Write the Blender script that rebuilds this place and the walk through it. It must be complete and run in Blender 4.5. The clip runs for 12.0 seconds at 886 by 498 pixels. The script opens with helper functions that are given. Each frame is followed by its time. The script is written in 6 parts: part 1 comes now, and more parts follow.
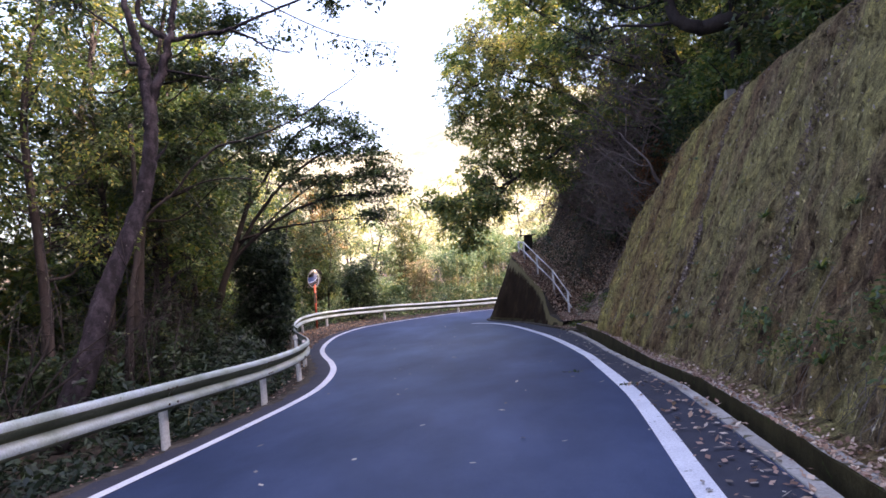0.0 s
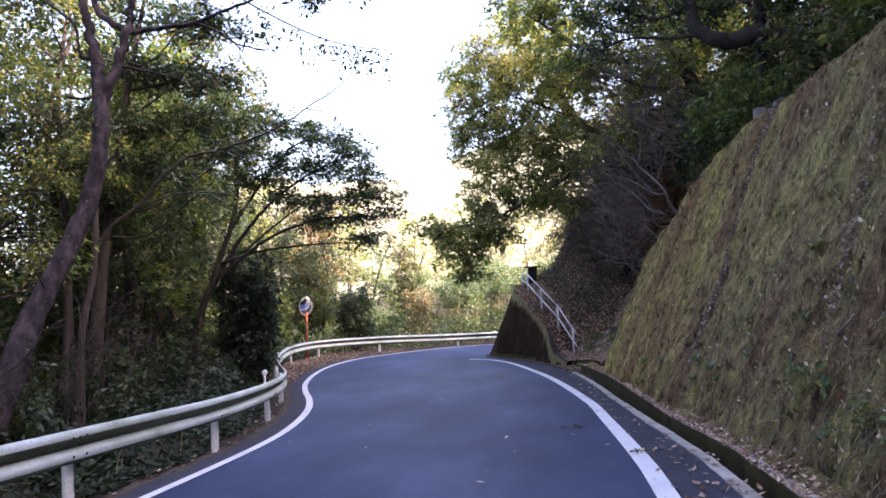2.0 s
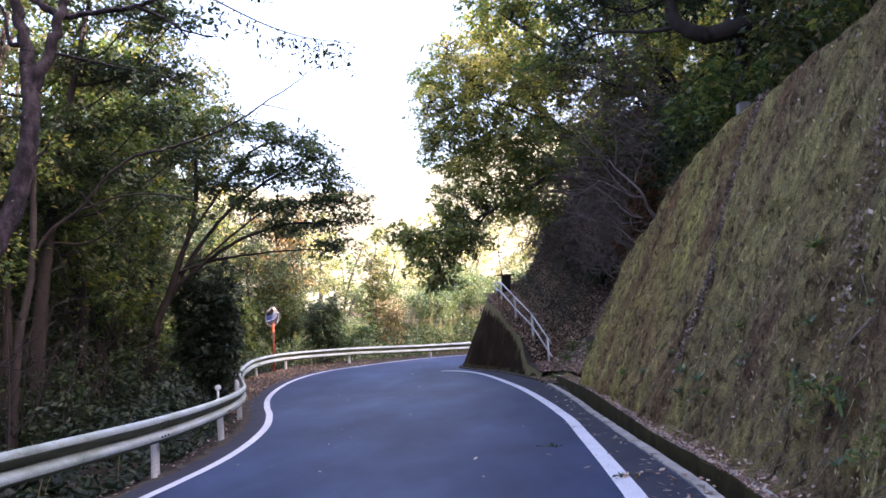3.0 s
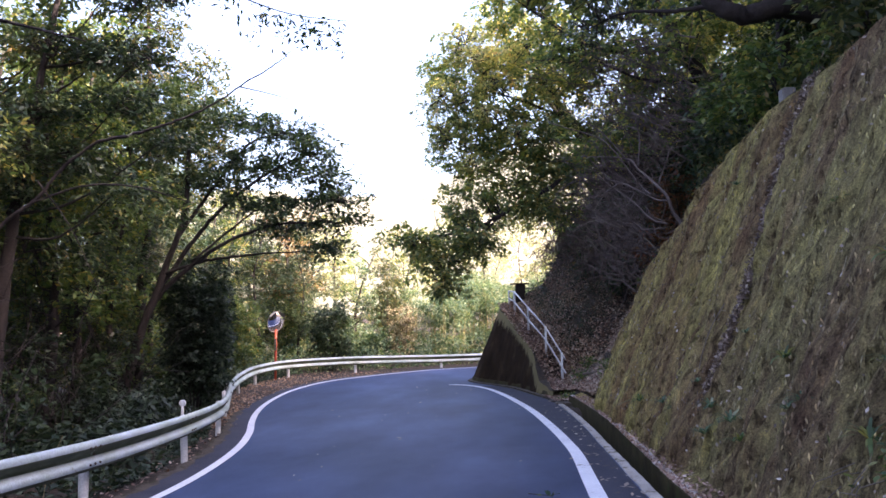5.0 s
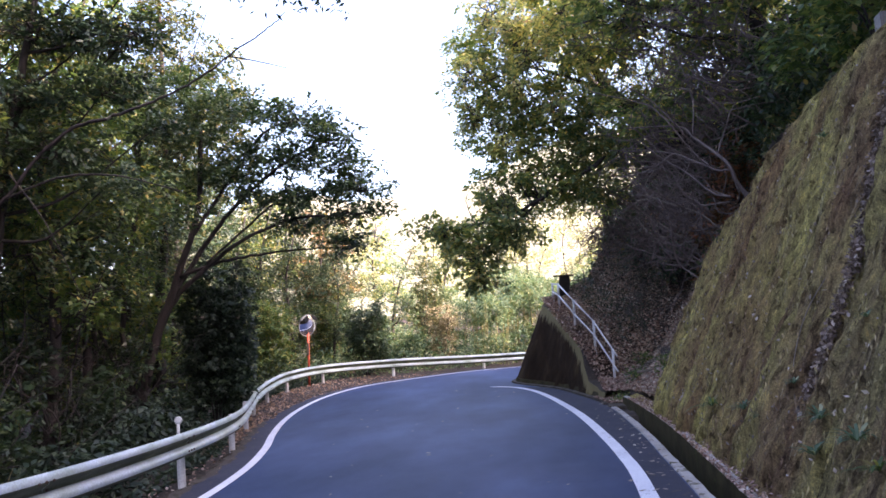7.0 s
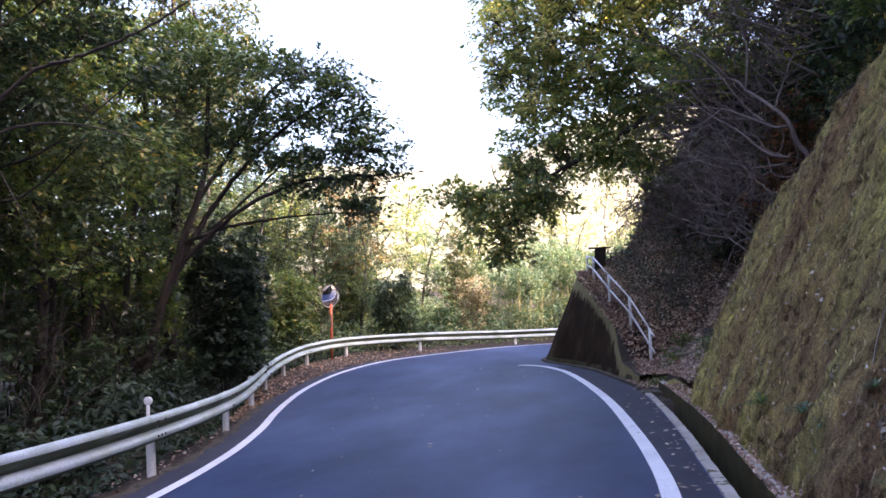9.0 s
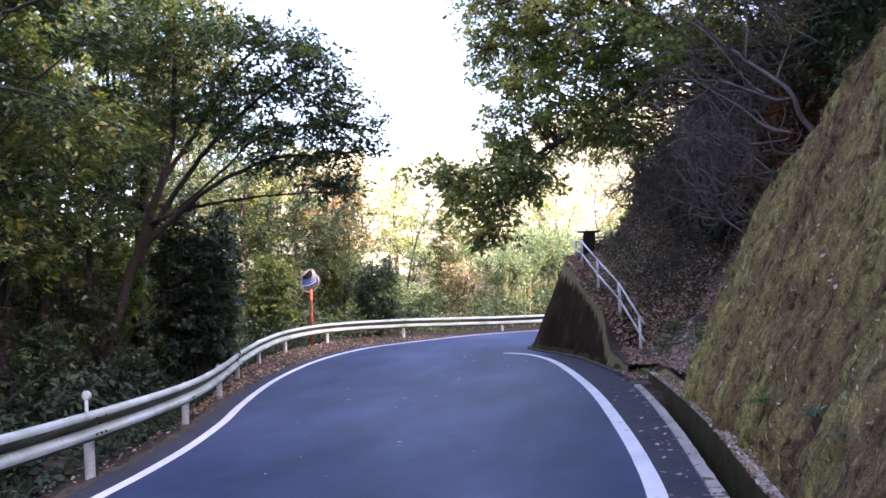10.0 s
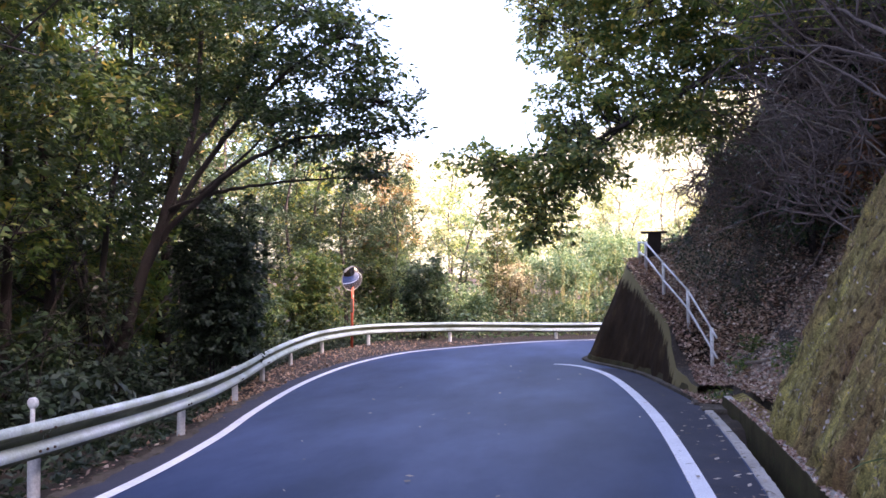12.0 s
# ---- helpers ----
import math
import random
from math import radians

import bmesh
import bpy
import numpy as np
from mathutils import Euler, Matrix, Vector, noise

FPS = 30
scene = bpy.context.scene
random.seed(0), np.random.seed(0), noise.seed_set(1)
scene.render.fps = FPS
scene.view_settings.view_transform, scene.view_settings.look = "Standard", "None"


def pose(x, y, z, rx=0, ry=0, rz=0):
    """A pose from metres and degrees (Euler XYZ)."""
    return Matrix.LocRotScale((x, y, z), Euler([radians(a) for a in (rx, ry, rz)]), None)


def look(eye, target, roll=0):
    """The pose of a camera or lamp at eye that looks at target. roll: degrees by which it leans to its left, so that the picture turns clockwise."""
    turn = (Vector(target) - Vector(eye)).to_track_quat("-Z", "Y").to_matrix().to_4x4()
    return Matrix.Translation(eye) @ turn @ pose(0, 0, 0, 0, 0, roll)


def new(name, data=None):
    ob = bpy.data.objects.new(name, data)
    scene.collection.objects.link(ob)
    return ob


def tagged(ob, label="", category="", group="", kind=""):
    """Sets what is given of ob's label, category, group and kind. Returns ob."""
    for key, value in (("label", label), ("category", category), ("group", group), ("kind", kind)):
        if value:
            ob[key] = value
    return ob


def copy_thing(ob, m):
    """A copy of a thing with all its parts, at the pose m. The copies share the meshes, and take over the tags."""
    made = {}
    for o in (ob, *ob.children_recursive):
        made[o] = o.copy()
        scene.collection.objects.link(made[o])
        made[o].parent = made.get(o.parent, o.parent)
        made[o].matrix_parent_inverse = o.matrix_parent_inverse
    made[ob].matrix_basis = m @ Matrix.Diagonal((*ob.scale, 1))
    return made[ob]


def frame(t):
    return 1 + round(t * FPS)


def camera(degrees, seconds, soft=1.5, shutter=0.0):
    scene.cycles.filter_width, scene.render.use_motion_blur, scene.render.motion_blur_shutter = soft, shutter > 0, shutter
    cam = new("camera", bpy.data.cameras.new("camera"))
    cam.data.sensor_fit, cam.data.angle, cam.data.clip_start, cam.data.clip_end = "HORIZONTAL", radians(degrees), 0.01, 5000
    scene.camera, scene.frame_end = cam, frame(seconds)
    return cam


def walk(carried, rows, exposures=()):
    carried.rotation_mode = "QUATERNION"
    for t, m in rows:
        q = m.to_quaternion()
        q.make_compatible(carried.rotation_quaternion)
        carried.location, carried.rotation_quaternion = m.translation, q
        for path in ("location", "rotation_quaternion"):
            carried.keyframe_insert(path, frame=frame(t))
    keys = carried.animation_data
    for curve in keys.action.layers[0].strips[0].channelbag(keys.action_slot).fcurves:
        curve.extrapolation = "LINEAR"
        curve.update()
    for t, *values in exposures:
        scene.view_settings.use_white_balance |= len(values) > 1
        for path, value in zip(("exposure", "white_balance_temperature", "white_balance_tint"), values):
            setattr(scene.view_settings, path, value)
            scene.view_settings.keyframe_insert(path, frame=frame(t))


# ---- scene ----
cam = camera(60.9, 12.0, 1.6)
PATH = [
    (0, (0.308, 0.146, 1.438), (0.196, 2.14, 1.535), -3.9),
    (0.5, (0.408, 0.584, 1.463), (0.268, 2.577, 1.568), -3.8),
    (1, (0.435, 0.994, 1.466), (0.297, 2.983, 1.619), -2.0),
    (1.5, (0.506, 1.43, 1.464), (0.379, 3.421, 1.606), -2.4),
    (2, (0.563, 1.89, 1.476), (0.433, 3.878, 1.655), -2.1),
    (2.5, (0.583, 2.367, 1.465), (0.475, 4.35, 1.707), -0.9),
    (3, (0.657, 2.813, 1.449), (0.594, 4.801, 1.653), -2.5),
    (3.2, (0.686, 3.008, 1.452), (0.632, 4.994, 1.682), -2.3),
    (4.8, (1.063, 4.279, 1.547), (0.953, 6.262, 1.782), -1.2),
    (5, (1.083, 4.454, 1.545), (0.956, 6.437, 1.77), -1.1),
    (5.5, (1.127, 4.906, 1.55), (0.974, 6.884, 1.799), -1.5),
    (6, (1.169, 5.383, 1.544), (0.935, 7.351, 1.812), -1.7),
    (6.5, (1.181, 5.811, 1.535), (0.935, 7.778, 1.795), -1.5),
    (7, (1.217, 6.269, 1.522), (0.973, 8.241, 1.75), -2.9),
    (7.2, (1.232, 6.449, 1.525), (0.968, 8.415, 1.78), -2.6),
    (8.8, (1.484, 7.649, 1.55), (1.13, 9.607, 1.752), -2.0),
    (9, (1.507, 7.812, 1.553), (1.147, 9.773, 1.713), -1.8),
    (9.5, (1.528, 8.269, 1.555), (1.202, 10.237, 1.701), -1.2),
    (10, (1.586, 8.749, 1.56), (1.247, 10.717, 1.68), -1.6),
    (10.5, (1.619, 9.174, 1.565), (1.283, 11.141, 1.701), -1.0),
    (11, (1.603, 9.636, 1.557), (1.268, 11.599, 1.744), -1.6),
    (11.5, (1.632, 10.117, 1.543), (1.227, 12.067, 1.726), -1.2),
    (12, (1.608, 10.619, 1.525), (1.111, 12.552, 1.655), 0.2),
]
EXPOSURES = [(0.0, 2.65, 7050.0, 31.0), (0.8, 2.82, 7050.0, 31.0), (4.0, 2.8, 6850.0, 30.0), (9.0, 2.86, 6750.0, 30.0), (10.0, 3.02, 6750.0, 32.0), (12.0, 3.0, 6750.0, 33.0)]
walk(cam, [(t, look(eye, target, roll)) for t, eye, target, roll in PATH], EXPOSURES)

# ---- world, sun ----
SUN_AZ, SUN_EL = 112.0, 31.0          # degrees clockwise from +y, and above the horizon
world = bpy.data.worlds.new("sky")
scene.world = world
world.use_nodes = True
wn = world.node_tree
sky = wn.nodes.new("ShaderNodeTexSky")
sky.sky_type = 'NISHITA'
sky.sun_disc = False
sky.sun_elevation, sky.sun_rotation = radians(SUN_EL), radians(SUN_AZ)
sky.air_density, sky.dust_density, sky.ozone_density = 1.0, 4.5, 1.2
wn.links.new(sky.outputs[0], wn.nodes["Background"].inputs[0])
wn.nodes["Background"].inputs[1].default_value = 0.15
sun_data = bpy.data.lights.new("sun", 'SUN')
sun_data.energy, sun_data.angle, sun_data.color = 3.8, radians(0.53), (1.0, 0.9, 0.74)
sun = new("sun", sun_data)
_d = Vector((math.sin(radians(SUN_AZ)) * math.cos(radians(SUN_EL)), math.cos(radians(SUN_AZ)) * math.cos(radians(SUN_EL)), math.sin(radians(SUN_EL))))
sun.matrix_world = look(Vector((20, 30, 40)) + _d * 10, Vector((20, 30, 40)))

rng = np.random.default_rng(7)


# ---- materials ----
def nodes_of(name):
    m = bpy.data.materials.new(name)
    m.use_nodes = True
    nt = m.node_tree
    return m, nt, nt.nodes["Principled BSDF"]


def ramp(nt, src, stops):
    r = nt.nodes.new("ShaderNodeValToRGB")
    while len(r.color_ramp.elements) < len(stops):
        r.color_ramp.elements.new(0.5)
    for e, (p, c) in zip(r.color_ramp.elements, stops):
        e.position, e.color = p, (*c, 1)
    nt.links.new(src, r.inputs[0])
    return r.outputs[0]


def noise_tex(nt, scale, detail=5.0, rough=0.6, stretch=None, coord="Object"):
    tc = nt.nodes.new("ShaderNodeTexCoord")
    n = nt.nodes.new("ShaderNodeTexNoise")
    n.inputs["Scale"].default_value, n.inputs["Detail"].default_value, n.inputs["Roughness"].default_value = scale, detail, rough
    if stretch:
        mp = nt.nodes.new("ShaderNodeMapping")
        mp.inputs["Scale"].default_value = stretch
        nt.links.new(tc.outputs[coord], mp.inputs[0])
        nt.links.new(mp.outputs[0], n.inputs["Vector"])
    else:
        nt.links.new(tc.outputs[coord], n.inputs["Vector"])
    return n.outputs["Fac"]


def mixc(nt, fac, a, b, mode='MIX'):
    m = nt.nodes.new("ShaderNodeMix")
    m.data_type, m.blend_type = 'RGBA', mode
    if isinstance(fac, float):
        m.inputs[0].default_value = fac
    else:
        nt.links.new(fac, m.inputs[0])
    for slot, v in ((6, a), (7, b)):
        if isinstance(v, tuple):
            m.inputs[slot].default_value = (*v, 1)
        else:
            nt.links.new(v, m.inputs[slot])
    return m.outputs[2]


def bump(nt, bsdf, height, strength, dist):
    b = nt.nodes.new("ShaderNodeBump")
    b.inputs["Strength"].default_value, b.inputs["Distance"].default_value = strength, dist
    nt.links.new(height, b.inputs["Height"])
    nt.links.new(b.outputs[0], bsdf.inputs["Normal"])


def surface(name, stops, big, fine, rough=0.85, bump_h=0.4, bump_d=0.02, metal=0.0, stretch=None, spots=None, spec=0.3):
    """Two-scale mottled surface: stops along a large noise, a fine grain laid over it, optional spots (scale, threshold, colour)."""
    m, nt, b = nodes_of(name)
    col = ramp(nt, noise_tex(nt, big, 6, 0.62, stretch), stops)
    grain = noise_tex(nt, fine, 4, 0.7)
    col = mixc(nt, 0.55, col, ramp(nt, grain, [(0.25, (0.45, 0.45, 0.45)), (0.75, (1.5, 1.5, 1.5))]), 'MULTIPLY')
    if spots:
        s, th, c = spots
        f = ramp(nt, noise_tex(nt, s, 3, 0.5), [(th, (0, 0, 0)), (th + 0.05, (1, 1, 1))])
        col = mixc(nt, f, col, c)
    nt.links.new(col, b.inputs["Base Color"])
    b.inputs["Roughness"].default_value, b.inputs["Metallic"].default_value = rough, metal
    b.inputs["Specular IOR Level"].default_value = spec
    bump(nt, b, grain, bump_h, bump_d)
    return m


def leaf_material(name, stops, trans=0.35, gloss=0.45):
    m, nt, b = nodes_of(name)
    g = nt.nodes.new("ShaderNodeNewGeometry")
    col = ramp(nt, g.outputs["Random Per Island"], stops)
    patch = ramp(nt, noise_tex(nt, 0.55, 3, 0.5), [(0.3, (0.7, 0.7, 0.72)), (0.7, (1.25, 1.22, 1.1))])
    col = mixc(nt, 0.8, col, patch, 'MULTIPLY')
    nt.links.new(col, b.inputs["Base Color"])
    b.inputs["Roughness"].default_value = gloss
    b.inputs["Specular IOR Level"].default_value = 0.35
    t = nt.nodes.new("ShaderNodeBsdfTranslucent")
    nt.links.new(mixc(nt, 1.0, col, (1.35, 1.3, 0.6), 'MULTIPLY'), t.inputs[0])
    mx = nt.nodes.new("ShaderNodeMixShader")
    mx.inputs[0].default_value = trans
    nt.links.new(b.outputs[0], mx.inputs[1])
    nt.links.new(t.outputs[0], mx.inputs[2])
    nt.links.new(mx.outputs[0], nt.nodes["Material Output"].inputs[0])
    return m


ASPHALT = surface("asphalt", [(0.36, (0.02, 0.036, 0.084)), (0.5, (0.036, 0.058, 0.127)), (0.64, (0.06, 0.088, 0.178))], 0.42, 90, 0.62, 0.35, 0.005, spec=0.2, stretch=(1.0, 0.45, 1.0))
SHOULDER = surface("old_asphalt", [(0.3, (0.03, 0.033, 0.052)), (0.7, (0.05, 0.054, 0.08))], 1.2, 80, 0.85, 0.5, 0.008, spots=(9, 0.66, (0.09, 0.075, 0.06)))
PAINT = surface("road_paint", [(0.3, (0.66, 0.67, 0.74)), (0.6, (0.8, 0.81, 0.87))], 1.6, 60, 0.7, 0.3, 0.004, spots=(14, 0.68, (0.16, 0.16, 0.17)))
CONCRETE = surface("old_concrete", [(0.3, (0.3, 0.275, 0.245)), (0.55, (0.45, 0.42, 0.39)), (0.75, (0.56, 0.53, 0.5))], 1.5, 40, 0.9, 0.5, 0.01, spots=(6, 0.6, (0.11, 0.1, 0.06)))
# ditch inside and kerb face: far darker than the kerb concrete, olive spots
DITCH = surface("dark_mossy_concrete", [(0.3, (0.028, 0.023, 0.012)), (0.7, (0.075, 0.062, 0.03))], 2.2, 35, 0.9, 0.6, 0.012, spots=(7, 0.62, (0.05, 0.06, 0.02)), spec=0.08)
SOIL = surface("forest_soil", [(0.3, (0.03, 0.023, 0.018)), (0.55, (0.052, 0.039, 0.03)), (0.75, (0.08, 0.06, 0.045))], 1.1, 26, 0.95, 0.8, 0.04, spots=(16, 0.62, (0.16, 0.11, 0.08)))
BARK = surface("grey_bark", [(0.3, (0.026, 0.02, 0.021)), (0.7, (0.066, 0.053, 0.052))], 3.0, 30, 0.9, 0.9, 0.02, stretch=(1, 1, 0.3), spots=(5, 0.66, (0.2, 0.2, 0.16)))
BARK_DARK = surface("dark_bark", [(0.3, (0.02, 0.016, 0.016)), (0.7, (0.052, 0.042, 0.04))], 3.0, 30, 0.92, 0.9, 0.02, stretch=(1, 1, 0.3))
BROWNBARK = surface("red_brown_bark", [(0.3, (0.085, 0.065, 0.06)), (0.7, (0.19, 0.148, 0.135))], 3.0, 30, 0.9, 0.9, 0.015, stretch=(1, 1, 0.4))
MOTTLED = surface("mottled_bark", [(0.38, (0.012, 0.009, 0.012)), (0.5, (0.028, 0.022, 0.029)), (0.64, (0.066, 0.053, 0.066))], 7.0, 30, 0.92, 1.0, 0.03, stretch=(1, 1, 0.6), spots=(9, 0.68, (0.15, 0.14, 0.14)))
DEADWOOD = surface("dead_wood", [(0.3, (0.14, 0.115, 0.095)), (0.7, (0.26, 0.22, 0.185))], 4.0, 40, 0.9, 0.6, 0.01)
CULM = surface("bamboo_culm", [(0.3, (0.16, 0.15, 0.06)), (0.7, (0.26, 0.23, 0.11))], 2.0, 30, 0.6, 0.2, 0.005)
RAIL = surface("weathered_white_rail_paint", [(0.3, (0.27, 0.33, 0.28)), (0.46, (0.44, 0.52, 0.49)), (0.66, (0.6, 0.68, 0.74))], 1.3, 45, 0.36, 0.12, 0.003, spec=0.5, spots=(8, 0.7, (0.26, 0.27, 0.2)))
# algae in the groove; the undersides' shade is put into the same colour
ALGAE_SHADE = surface("algae_and_shade_on_rail", [(0.3, (0.05, 0.06, 0.035)), (0.55, (0.11, 0.125, 0.075)), (0.8, (0.27, 0.3, 0.21))], 1.6, 30, 0.8, 0.2, 0.003, stretch=(0.6, 0.6, 3.0))
POST = surface("white_post_paint", [(0.3, (0.6, 0.6, 0.6)), (0.7, (0.76, 0.76, 0.77))], 2.0, 40, 0.55, 0.1, 0.003, spots=(10, 0.7, (0.4, 0.36, 0.3)))
BOLT = surface("rusty_bolt", [(0.3, (0.09, 0.06, 0.045)), (0.7, (0.16, 0.11, 0.08))], 8, 60, 0.7, 0.3, 0.002, metal=0.6)
ORANGE = surface("faded_orange_paint", [(0.3, (0.36, 0.055, 0.025)), (0.7, (0.45, 0.09, 0.045))], 2.2, 40, 0.6, 0.1, 0.003, spots=(5, 0.6, (0.55, 0.36, 0.27)))
DARKWOOD = surface("dark_wet_wood", [(0.3, (0.022, 0.018, 0.016)), (0.7, (0.05, 0.04, 0.034))], 3.0, 30, 0.9, 0.7, 0.01)
BACKING = surface("grey_mirror_back", [(0.3, (0.15, 0.14, 0.135)), (0.7, (0.22, 0.21, 0.2))], 3.0, 30, 0.6, 0.1, 0.002)
EDGING = surface("crumbled_edging", [(0.3, (0.06, 0.05, 0.04)), (0.7, (0.125, 0.105, 0.085))], 2.5, 40, 0.95, 0.8, 0.02, spots=(9, 0.58, (0.05, 0.045, 0.03)))
MIRROR, _nt, _b = nodes_of("mirror")
_b.inputs["Base Color"].default_value, _b.inputs["Metallic"].default_value, _b.inputs["Roughness"].default_value = (0.86, 0.86, 0.88, 1), 1.0, 0.05

MOSS_STOPS = [(0.37, (0.225, 0.142, 0.104)), (0.46, (0.315, 0.234, 0.15)), (0.55, (0.37, 0.318, 0.17)), (0.68, (0.48, 0.425, 0.2))]
# moss: olive with brown bare bands and dark runs, all drawn out down the fall of the slope
MOSS, _nt, _b = nodes_of("moss_on_slope")
_c = ramp(_nt, noise_tex(_nt, 0.95, 7, 0.66, (0.4, 1.0, 0.3)), MOSS_STOPS)
_m = noise_tex(_nt, 5.0, 8, 0.74, (0.45, 1.0, 0.32))
_c = mixc(_nt, 0.9, _c, ramp(_nt, _m, [(0.3, (0.3, 0.285, 0.285)), (0.44, (0.82, 0.8, 0.79)), (0.56, (1.18, 1.18, 1.1)), (0.74, (1.75, 1.7, 1.4))]), 'MULTIPLY')
_d2 = noise_tex(_nt, 15.0, 6, 0.7, (0.5, 1.0, 0.3))
_c = mixc(_nt, 0.85, _c, ramp(_nt, _d2, [(0.35, (0.2, 0.185, 0.185)), (0.46, (0.84, 0.83, 0.81)), (0.58, (1.27, 1.27, 1.15)), (0.71, (1.9, 1.85, 1.5))]), 'MULTIPLY')
_c = mixc(_nt, ramp(_nt, noise_tex(_nt, 6.5, 5, 0.62, (0.8, 1.0, 0.7)), [(0.35, (0.85, 0.85, 0.85)), (0.43, (0, 0, 0))]), _c, mixc(_nt, 1.0, _c, (0.3, 0.27, 0.27), 'MULTIPLY'))
# from y 11.5 to 16 the colour itself turns brighter and yellower
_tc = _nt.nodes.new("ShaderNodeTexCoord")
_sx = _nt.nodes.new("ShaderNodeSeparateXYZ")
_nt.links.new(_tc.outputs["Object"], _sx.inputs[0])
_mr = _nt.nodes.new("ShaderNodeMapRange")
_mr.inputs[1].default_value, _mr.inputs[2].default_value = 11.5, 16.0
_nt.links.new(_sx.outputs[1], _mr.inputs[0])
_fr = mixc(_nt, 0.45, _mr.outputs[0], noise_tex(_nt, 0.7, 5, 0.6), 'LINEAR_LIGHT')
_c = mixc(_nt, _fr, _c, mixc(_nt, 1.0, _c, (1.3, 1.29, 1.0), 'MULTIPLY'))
_c = mixc(_nt, ramp(_nt, noise_tex(_nt, 24, 4, 0.6, (0.8, 1.0, 0.55)), [(0.3, (0.9, 0.9, 0.9)), (0.38, (0, 0, 0))]), _c, mixc(_nt, 1.0, _c, (0.2, 0.18, 0.18), 'MULTIPLY'))
_g = noise_tex(_nt, 60, 6, 0.8)
_c = mixc(_nt, 0.8, _c, ramp(_nt, _g, [(0.28, (0.22, 0.22, 0.22)), (0.5, (1, 1, 1)), (0.72, (2.3, 2.3, 2.0))]), 'MULTIPLY')
_nt.links.new(_c, _b.inputs["Base Color"])
_b.inputs["Roughness"].default_value, _b.inputs["Specular IOR Level"].default_value = 0.95, 0.1
_ad = _nt.nodes.new("ShaderNodeMath")
_ad.operation = 'MULTIPLY_ADD'
_ad.inputs[1].default_value = 1.6
_nt.links.new(_d2, _ad.inputs[0])
_nt.links.new(_g, _ad.inputs[2])
bump(_nt, _b, _ad.outputs[0], 1.0, 0.1)

# stained retaining wall: near-black wet stain, olive moss round its ragged rim
STAIN, _nt, _b = nodes_of("stained_wall")
_c = ramp(_nt, noise_tex(_nt, 1.4, 6, 0.65, (1, 1, 0.5)), [(0.3, (0.014, 0.009, 0.006)), (0.55, (0.034, 0.021, 0.012)), (0.75, (0.085, 0.06, 0.03))])
_at = _nt.nodes.new("ShaderNodeAttribute")
_at.attribute_name = "rim"
_n = noise_tex(_nt, 3.0, 6, 0.8, (2.4, 2.4, 0.45))
_ma = _nt.nodes.new("ShaderNodeMath")
_ma.operation = 'ADD'
_nt.links.new(_at.outputs["Fac"], _ma.inputs[0])
_nt.links.new(_n, _ma.inputs[1])
_c = mixc(_nt, ramp(_nt, _ma.outputs[0], [(0.8, (0, 0, 0)), (0.93, (1, 1, 1))]), _c, (0.2, 0.165, 0.085))
_nt.links.new(_c, _b.inputs["Base Color"])
_b.inputs["Roughness"].default_value, _b.inputs["Specular IOR Level"].default_value = 1.0, 0.05
bump(_nt, _b, noise_tex(_nt, 22, 5, 0.7), 0.8, 0.02)

G_DARK = leaf_material("evergreen_leaf", [(0.0, (0.02, 0.04, 0.028)), (0.4, (0.031, 0.061, 0.038)), (0.75, (0.052, 0.09, 0.05)), (0.95, (0.092, 0.122, 0.06)), (1.0, (0.2, 0.17, 0.075))], 0.3, 0.36)
G_MID = leaf_material("broad_leaf", [(0.0, (0.045, 0.088, 0.046)), (0.4, (0.086, 0.15, 0.064)), (0.7, (0.145, 0.208, 0.082)), (0.92, (0.25, 0.27, 0.1)), (1.0, (0.4, 0.3, 0.12))], 0.45, 0.42)
G_BAMBOO = leaf_material("bamboo_leaf", [(0.0, (0.05, 0.1, 0.066)), (0.5, (0.1, 0.172, 0.108)), (0.85, (0.2, 0.272, 0.165)), (1.0, (0.4, 0.41, 0.27))], 0.4, 0.45)
G_BROAD = leaf_material("yellowing_broad_leaf", [(0.0, (0.065, 0.115, 0.064)), (0.35, (0.12, 0.185, 0.096)), (0.65, (0.2, 0.265, 0.125)), (0.88, (0.4, 0.41, 0.18)), (1.0, (0.58, 0.44, 0.2))], 0.6, 0.4)
# autumn gold, brightened to carry the sun that misses this crown
G_GOLD = leaf_material("golden_sunlit_leaf", [(0.0, (0.18, 0.24, 0.13)), (0.4, (0.32, 0.36, 0.19)), (0.75, (0.55, 0.53, 0.27)), (0.94, (0.68, 0.57, 0.28)), (1.0, (0.56, 0.32, 0.17))], 0.55, 0.5)
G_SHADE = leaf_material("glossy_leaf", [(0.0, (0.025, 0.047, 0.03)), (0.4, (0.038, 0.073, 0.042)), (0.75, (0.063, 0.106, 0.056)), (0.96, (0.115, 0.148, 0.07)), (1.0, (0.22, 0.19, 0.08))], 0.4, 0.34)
# sun and haze on far leaves, lifted into the leaf colour itself
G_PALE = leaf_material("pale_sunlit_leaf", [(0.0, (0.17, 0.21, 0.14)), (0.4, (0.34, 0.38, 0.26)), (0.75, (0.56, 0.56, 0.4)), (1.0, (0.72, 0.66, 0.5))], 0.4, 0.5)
# shade under the canopy is put into this near-black leaf colour
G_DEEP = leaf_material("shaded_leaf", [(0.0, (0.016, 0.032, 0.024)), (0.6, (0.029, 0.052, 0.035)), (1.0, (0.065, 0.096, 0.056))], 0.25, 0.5)
